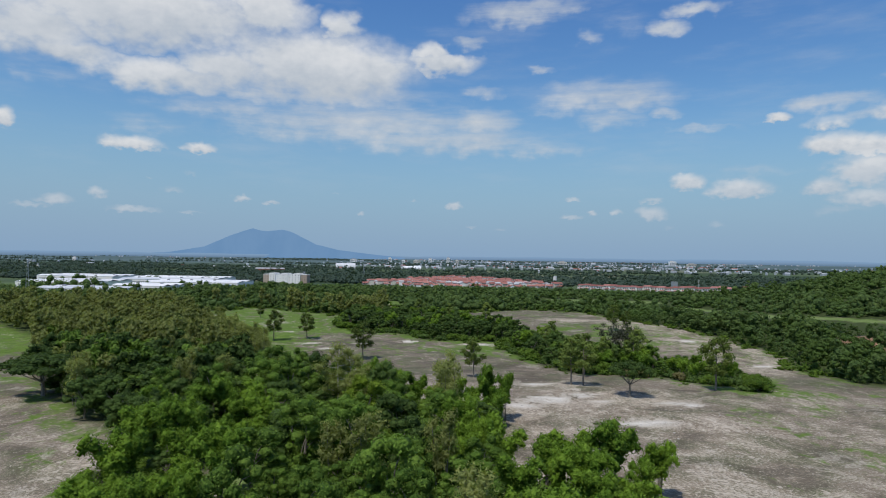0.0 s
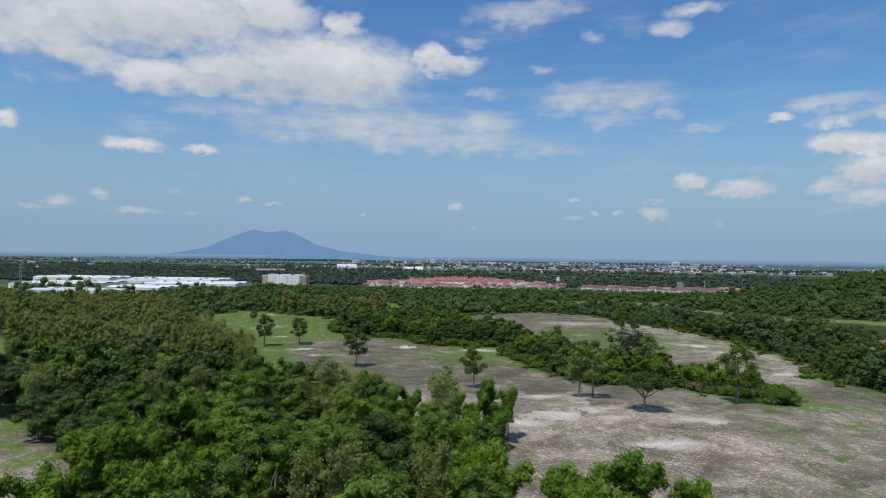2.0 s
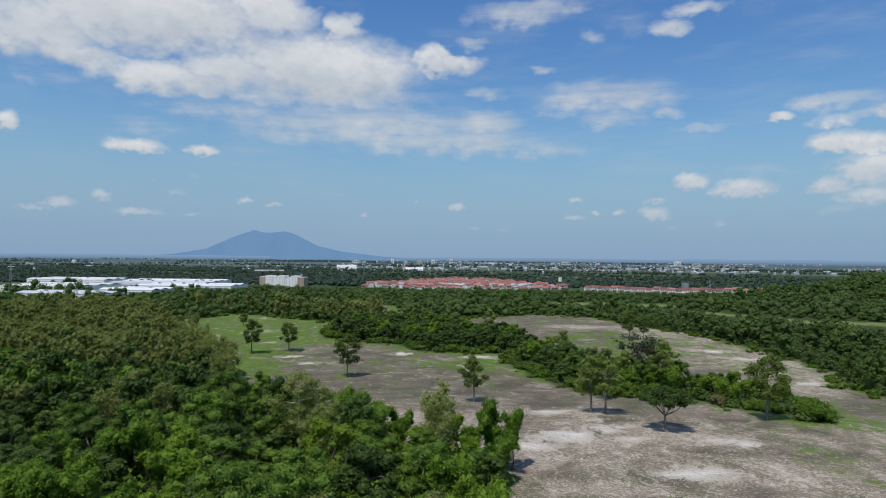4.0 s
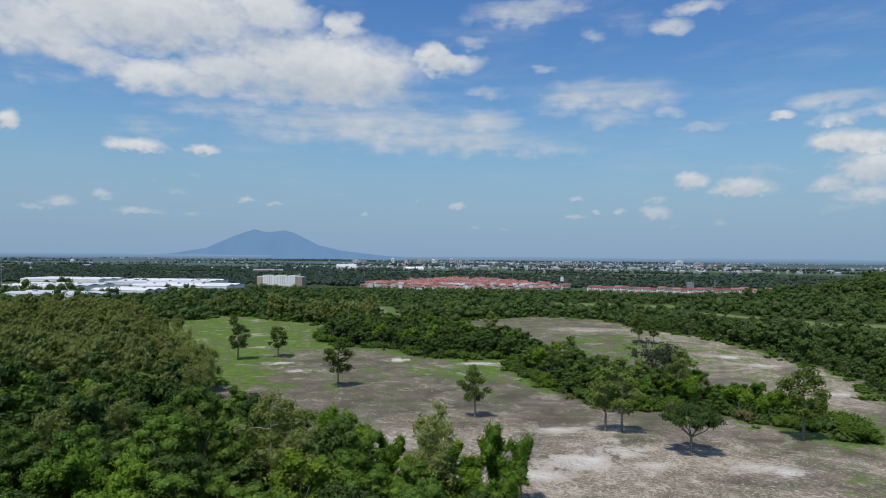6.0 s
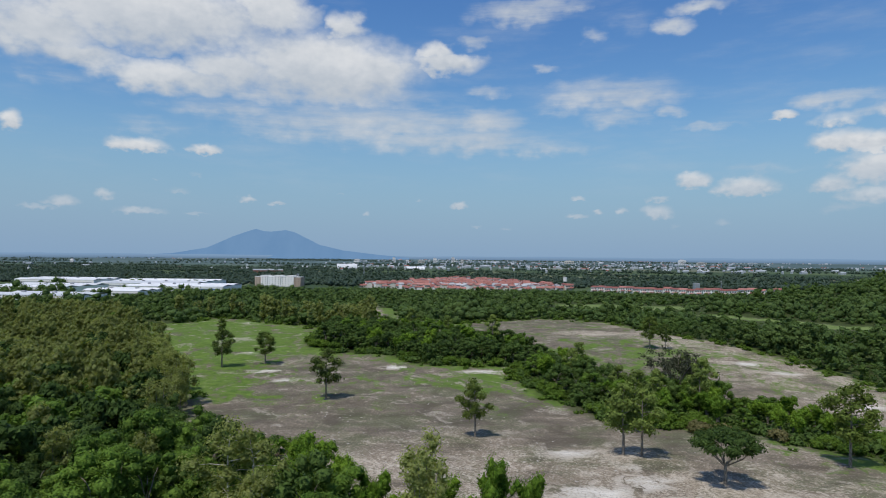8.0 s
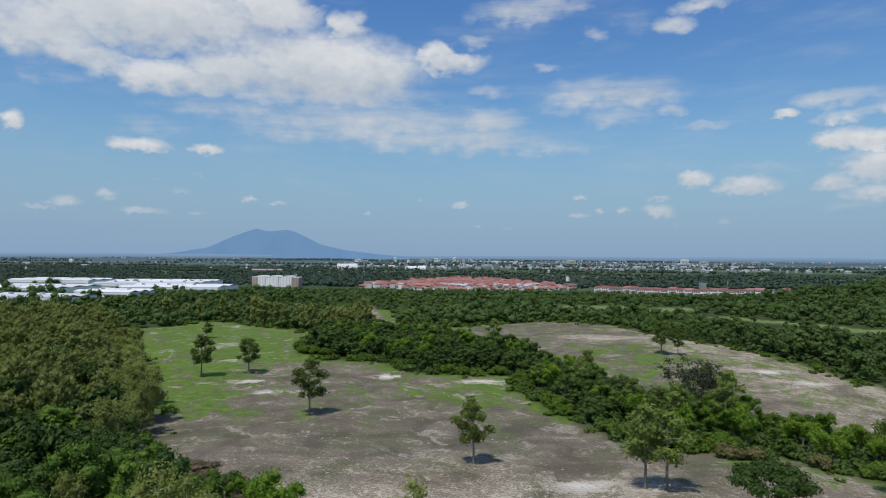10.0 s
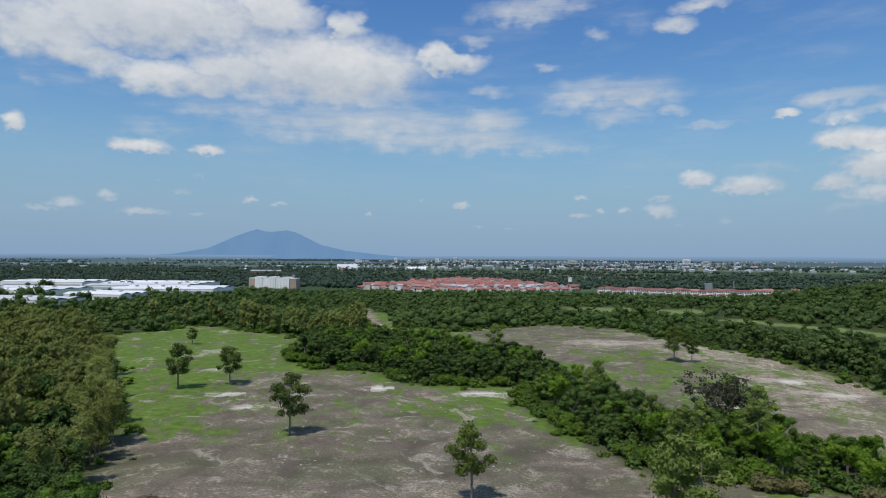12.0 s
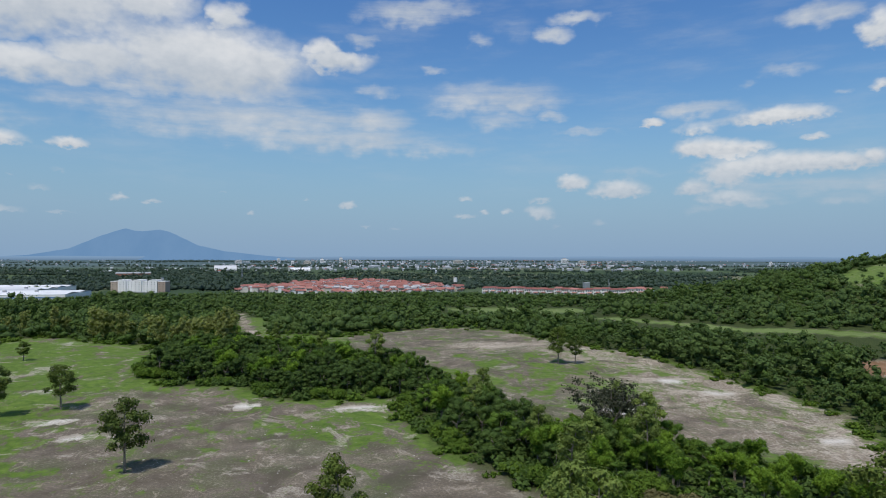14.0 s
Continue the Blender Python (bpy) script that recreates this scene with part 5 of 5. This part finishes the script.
def make_quonset(x, y, wide, deep, high, words):
    """A white hall with a barrel roof."""
    ob = tagged(new("barrel_hall"), words, "hall")
    s, ends = Shape(), Shape()
    turn = np.linspace(0, math.pi, 13)
    ring = np.stack([np.cos(turn) * deep / 2, np.sin(turn) ** 0.75 * high], 1)
    co = [(sx * wide / 2, a, b) for sx in (-1, 1) for a, b in ring]
    s.add(co, [(i, i + 1, i + 14, i + 13) for i in range(12)])
    for sx in (-1, 1):
        base = [(sx * (wide / 2 - 0.05), a, b) for a, b in ring]
        low = [(sx * (wide / 2 - 0.05), a, 0) for a, b in ring]
        ends.add(base + low, [(i, i + 1, i + 14, i + 13) for i in range(12)])
    part("roof", s.mesh("roof", "white_roof"), ob)
    part("end_wall", ends.mesh("end_wall", "white_wall"), ob)
    ob.matrix_basis = pose(x, y, float(lie(x, y)), 0, 0, 12)


def make_water_tower(x, y, high, round_tank, words):
    ob = tagged(new("water_tower"), words, "water tower", "water towers")
    tank, top = Shape(), Shape()
    if round_tank:
        tank.limb([(0, 0, high - 6), (0, 0, high)], [2.6, 2.6], 14)
        top.limb([(0, 0, high), (0, 0, high + 0.9)], [2.8, 0.4], 14)
    else:
        tank.box(-2.8, -2.8, high - 6, 2.8, 2.8, high)
        top.box(-3.0, -3.0, high + 0.02, 3.0, 3.0, high + 0.5)
    part("tank", tank.mesh("tank", "white_wall" if round_tank else "steel"), ob)
    part("tank_top", top.mesh("tank_top", "grey_roof"), ob)
    for sx in (-1.8, 1.8):
        for sy in (-1.8, 1.8):
            leg = Shape()
            leg.limb([(sx, sy, -1), (sx, sy, high - 6)], [0.3, 0.3], 6)
            part("leg", leg.mesh("leg", "steel"), ob)
    ob.matrix_basis = pose(x, y, float(lie(x, y)))


def make_mast(x, y, high, words):
    """A lattice mast with cross arms."""
    ob = tagged(new("steel_mast"), words, "mast", "masts")
    for sx, sy in ((-1, -1), (1, -1), (1, 1), (-1, 1)):
        leg = Shape()
        leg.limb([(sx * high * 0.05, sy * high * 0.05, -1), (sx * 0.3, sy * 0.3, high)], [0.16, 0.10], 4)
        part("leg", leg.mesh("leg", "steel"), ob)
    for k in range(8):
        z, r = high * k / 8, high * 0.05 * (1 - k / 8) + 0.3
        brace = Shape()
        brace.limb([(-r, -r, z), (r * 0.9, -r * 0.9, z + high / 8)], [0.07, 0.07], 4)
        brace.limb([(r, -r, z), (-r * 0.9, -r * 0.9, z + high / 8)], [0.07, 0.07], 4)
        part("brace", brace.mesh("brace", "steel"), ob)
    for z in (0.80, 0.92):
        arm = Shape()
        arm.limb([(-high * 0.10, 0, high * z), (high * 0.10, 0, high * z)], [0.12, 0.12], 4)
        part("cross_arm", arm.mesh("cross_arm", "steel"), ob)
    ob.matrix_basis = pose(x, y, float(lie(x, y)), 0, 0, 20)


def make_city():
    """The town on the plain: taller blocks as things, the rest uncounted."""
    rnd = random.Random(21)
    at = lambda az, d: (d * math.sin(radians(az)), d * math.cos(radians(az)))
    for az, d, w, dep, h, mat in ((-5.8, 3300, 20, 16, 44, "white_wall"), (-4.6, 2700, 14, 14, 34, "white_wall"), (-3.4, 3100, 46, 20, 24, "cream_wall"), (-2.2, 3400, 26, 20, 38, "white_wall"), (-0.6, 3300, 24, 20, 52, "white_wall"), (0.2, 2900, 18, 16, 36, "cream_wall"),
                               (18.7, 3400, 46, 30, 46, "white_wall"), (20.2, 3400, 60, 30, 24, "cream_wall"), (9.5, 3300, 64, 30, 28, "cream_wall"), (-9.0, 3300, 46, 30, 24, "white_wall"), (34.5, 2900, 12, 12, 34, "white_wall"), (-31.0, 2700, 20, 16, 30, "white_wall"), (-33.4, 1750, 6, 6, 17, "white_wall")):
        w, dep, h = w * 0.7, dep * 0.7, h * 0.5
        x, y = at(az, d)
        ob = tagged(new("tower_block"), "pale multi-storey block standing over the far town", "building", "blocks of the far town")
        body, cap = Shape(), Shape()
        body.box(-w / 2, -dep / 2, -4, w / 2, dep / 2, h)
        cap.box(-w * 0.3, -dep * 0.3, h + 0.02, w * 0.2, dep * 0.3, h + 4)
        part("body", body.mesh("body", mat), ob)
        part("roof_house", cap.mesh("roof_house", "grey_roof"), ob)
        for level in range(max(1, int(h // 4) - 1)):
            band = Shape()
            band.box(-w / 2 + 1, -dep / 2 - 0.25, 4 + level * 4, w / 2 - 1, -dep / 2 + 0.05, 5.6 + level * 4)
            part("window_band", band.mesh("window_band", "window"), ob)
        ob.matrix_basis = pose(x, y, float(lie(x, y)))
    shapes = {k: Shape() for k in ("town_roof", "town_wall", "rust_roof")}
    centres = [(at(rnd.uniform(-8, 24) if rnd.random() < 0.62 else rnd.uniform(-36, 44), 4400 / (1 + 1.3 * rnd.random() ** 1.7)), rnd.uniform(60, 300)) for _ in range(64)]
    for (cx, cy), wide in centres:
        for _ in range(rnd.randint(5, 18)):
            x, y = cx + rnd.gauss(0, wide), cy + rnd.gauss(0, wide * 0.5)
            if y < 1500 or abs(x) > y:
                continue
            big = rnd.random() < 0.16
            w, d = (rnd.uniform(12, 24), rnd.uniform(8, 13)) if big else (rnd.uniform(3.5, 7), rnd.uniform(3.5, 6.5))
            h = rnd.uniform(3, 5) if big else rnd.uniform(3, 5.5)
            z = float(lie(x, y))
            wall = shapes["town_wall"]
            wall.box(x - w / 2, y - d / 2, z - 2, x + w / 2, y + d / 2, z + h)
            shapes[rnd.choice(("town_roof", "town_roof", "town_roof", "town_roof", "town_roof", "rust_roof"))].gable(x - w / 2, y - d / 2, x + w / 2, y + d / 2, z + h + 0.1, z + h + (2.2 if d < 16 else 3.0))
    town = tagged(new("far_town"), "scattered pale low buildings of a town on the plain", "town", kind="stuff")
    for k, s in shapes.items():
        part("roofs" if "roof" in k else "walls", s.mesh(k, k), town)


def make_plain_trees():
    """Tree belts between the fields of the plain."""
    rng = np.random.default_rng(31)
    xs, ys = [], []
    for i in range(330):
        y = 2500 / (1 + 1.8 * rng.random() ** 1.2)
        x = rng.uniform(-0.85, 0.95) * y
        if i > 290:
            y = rng.uniform(900, 1300)
            x = rng.uniform(-0.25, 0.5) * y
        elif i > 200:
            y = rng.uniform(940, 1900)
            x = rng.uniform(-0.80, -0.12) * y
        elif i > 150:
            y = rng.uniform(2300, 4500)
            x = rng.uniform(-0.82, 0.95) * y
        long, lean = rng.uniform(60, 420) * max(1.0, y / 2000), rng.normal() * 0.25
        k = np.linspace(-0.5, 0.5, max(4, int(long / (8 if y < 2300 else 14))))
        xs.append(x + k * long + rng.normal(size=len(k)) * 5)
        ys.append(y + k * long * lean + rng.normal(size=len(k)) * 9)
    x, y = np.concatenate(xs), np.concatenate(ys)
    ok = ~inside([(a * 1.08, 1000 + (b - 1000) * 1.05) for a, b in SETTLEMENT], x, y) & (y > 880)
    for x0, x1, y0, y1 in SHEDS:
        ok &= ~((x > x0 - 10) & (x < x1 + 10) & (y > y0 - 60) & (y < y1 + 10))
    ok &= ~((np.abs(x + 230) < 60) & (y < 930))
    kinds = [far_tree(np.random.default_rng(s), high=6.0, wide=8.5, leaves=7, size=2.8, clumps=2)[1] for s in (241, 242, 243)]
    mass("plain_tree_belts", kinds, x[ok], y[ok], "hazy_woods", "dark tree belts across the hazy plain", "woods", 15)


make_settlement()
hx, hy = scatter(SETTLEMENT, 24.0, 303, 0.5)
mass("garden_trees", far_kinds, hx, hy, "woods", "small green trees between the houses", "trees", 50, 0.35, 0.8)
make_apartment()
for i, (x0, x1, y0, y1) in enumerate(SHEDS):
    make_shed(x0, x1, y0, y1, (4.8, 6.2, 5.6, 7.6, 6.0, 4.6, 6.6)[i], "grey_white_roof" if i in (0, 4) else "white_roof", (-8, -3, 2, -5, 4, -10, -1)[i], 2 + i % 2, "blue_roof" if i == 2 else "grey_roof")
make_quonset(-322, 1872, 56, 40, 15, "large white barrel-roofed hall on the plain")
make_quonset(-128, 1880, 52, 30, 9, "low white barrel-roofed hall on the plain")
make_water_tower(150, 972, 14, True, "round white water tower behind the settlement")
make_water_tower(246, 730, 12.0, False, "square grey water tower behind the terrace")
make_mast(-405, 600, 26, "grey lattice mast beside the factory sheds")
make_mast(-178, 1240, 30, "grey lattice mast among the trees")
make_mast(300, 800, 14, "thin grey mast behind the terrace")
long_hall = tagged(new("long_hall"), "long low hall with a rust-red roof", "building")
hall = Shape()
hall.box(-32, -9, -2, 32, 9, 6.5)
part("wall", hall.mesh("wall", "rust_roof"), long_hall)
hall = Shape()
hall.gable(-32, -9, 32, 9, 6.6, 9.2)
part("roof", hall.mesh("roof", "grey_roof"), long_hall)
long_hall.matrix_basis = pose(-430, 1480, float(lie(-430, 1480)), 0, 0, 10)
fence = tagged(new("fence"), "long pale green sheet fence behind the terrace", "fence")
for i in range(12):
    panel = Shape()
    panel.box(0, 0, 0, 3.9, 0.1, 3.2)
    part("panel", panel.mesh("panel", "green_fence"), fence, m=pose(i * 4, 0, 0))
fence.matrix_basis = pose(262, 790, float(lie(262, 790)) + 0.5, 0, 0, -8)
make_plain_trees()
make_city()
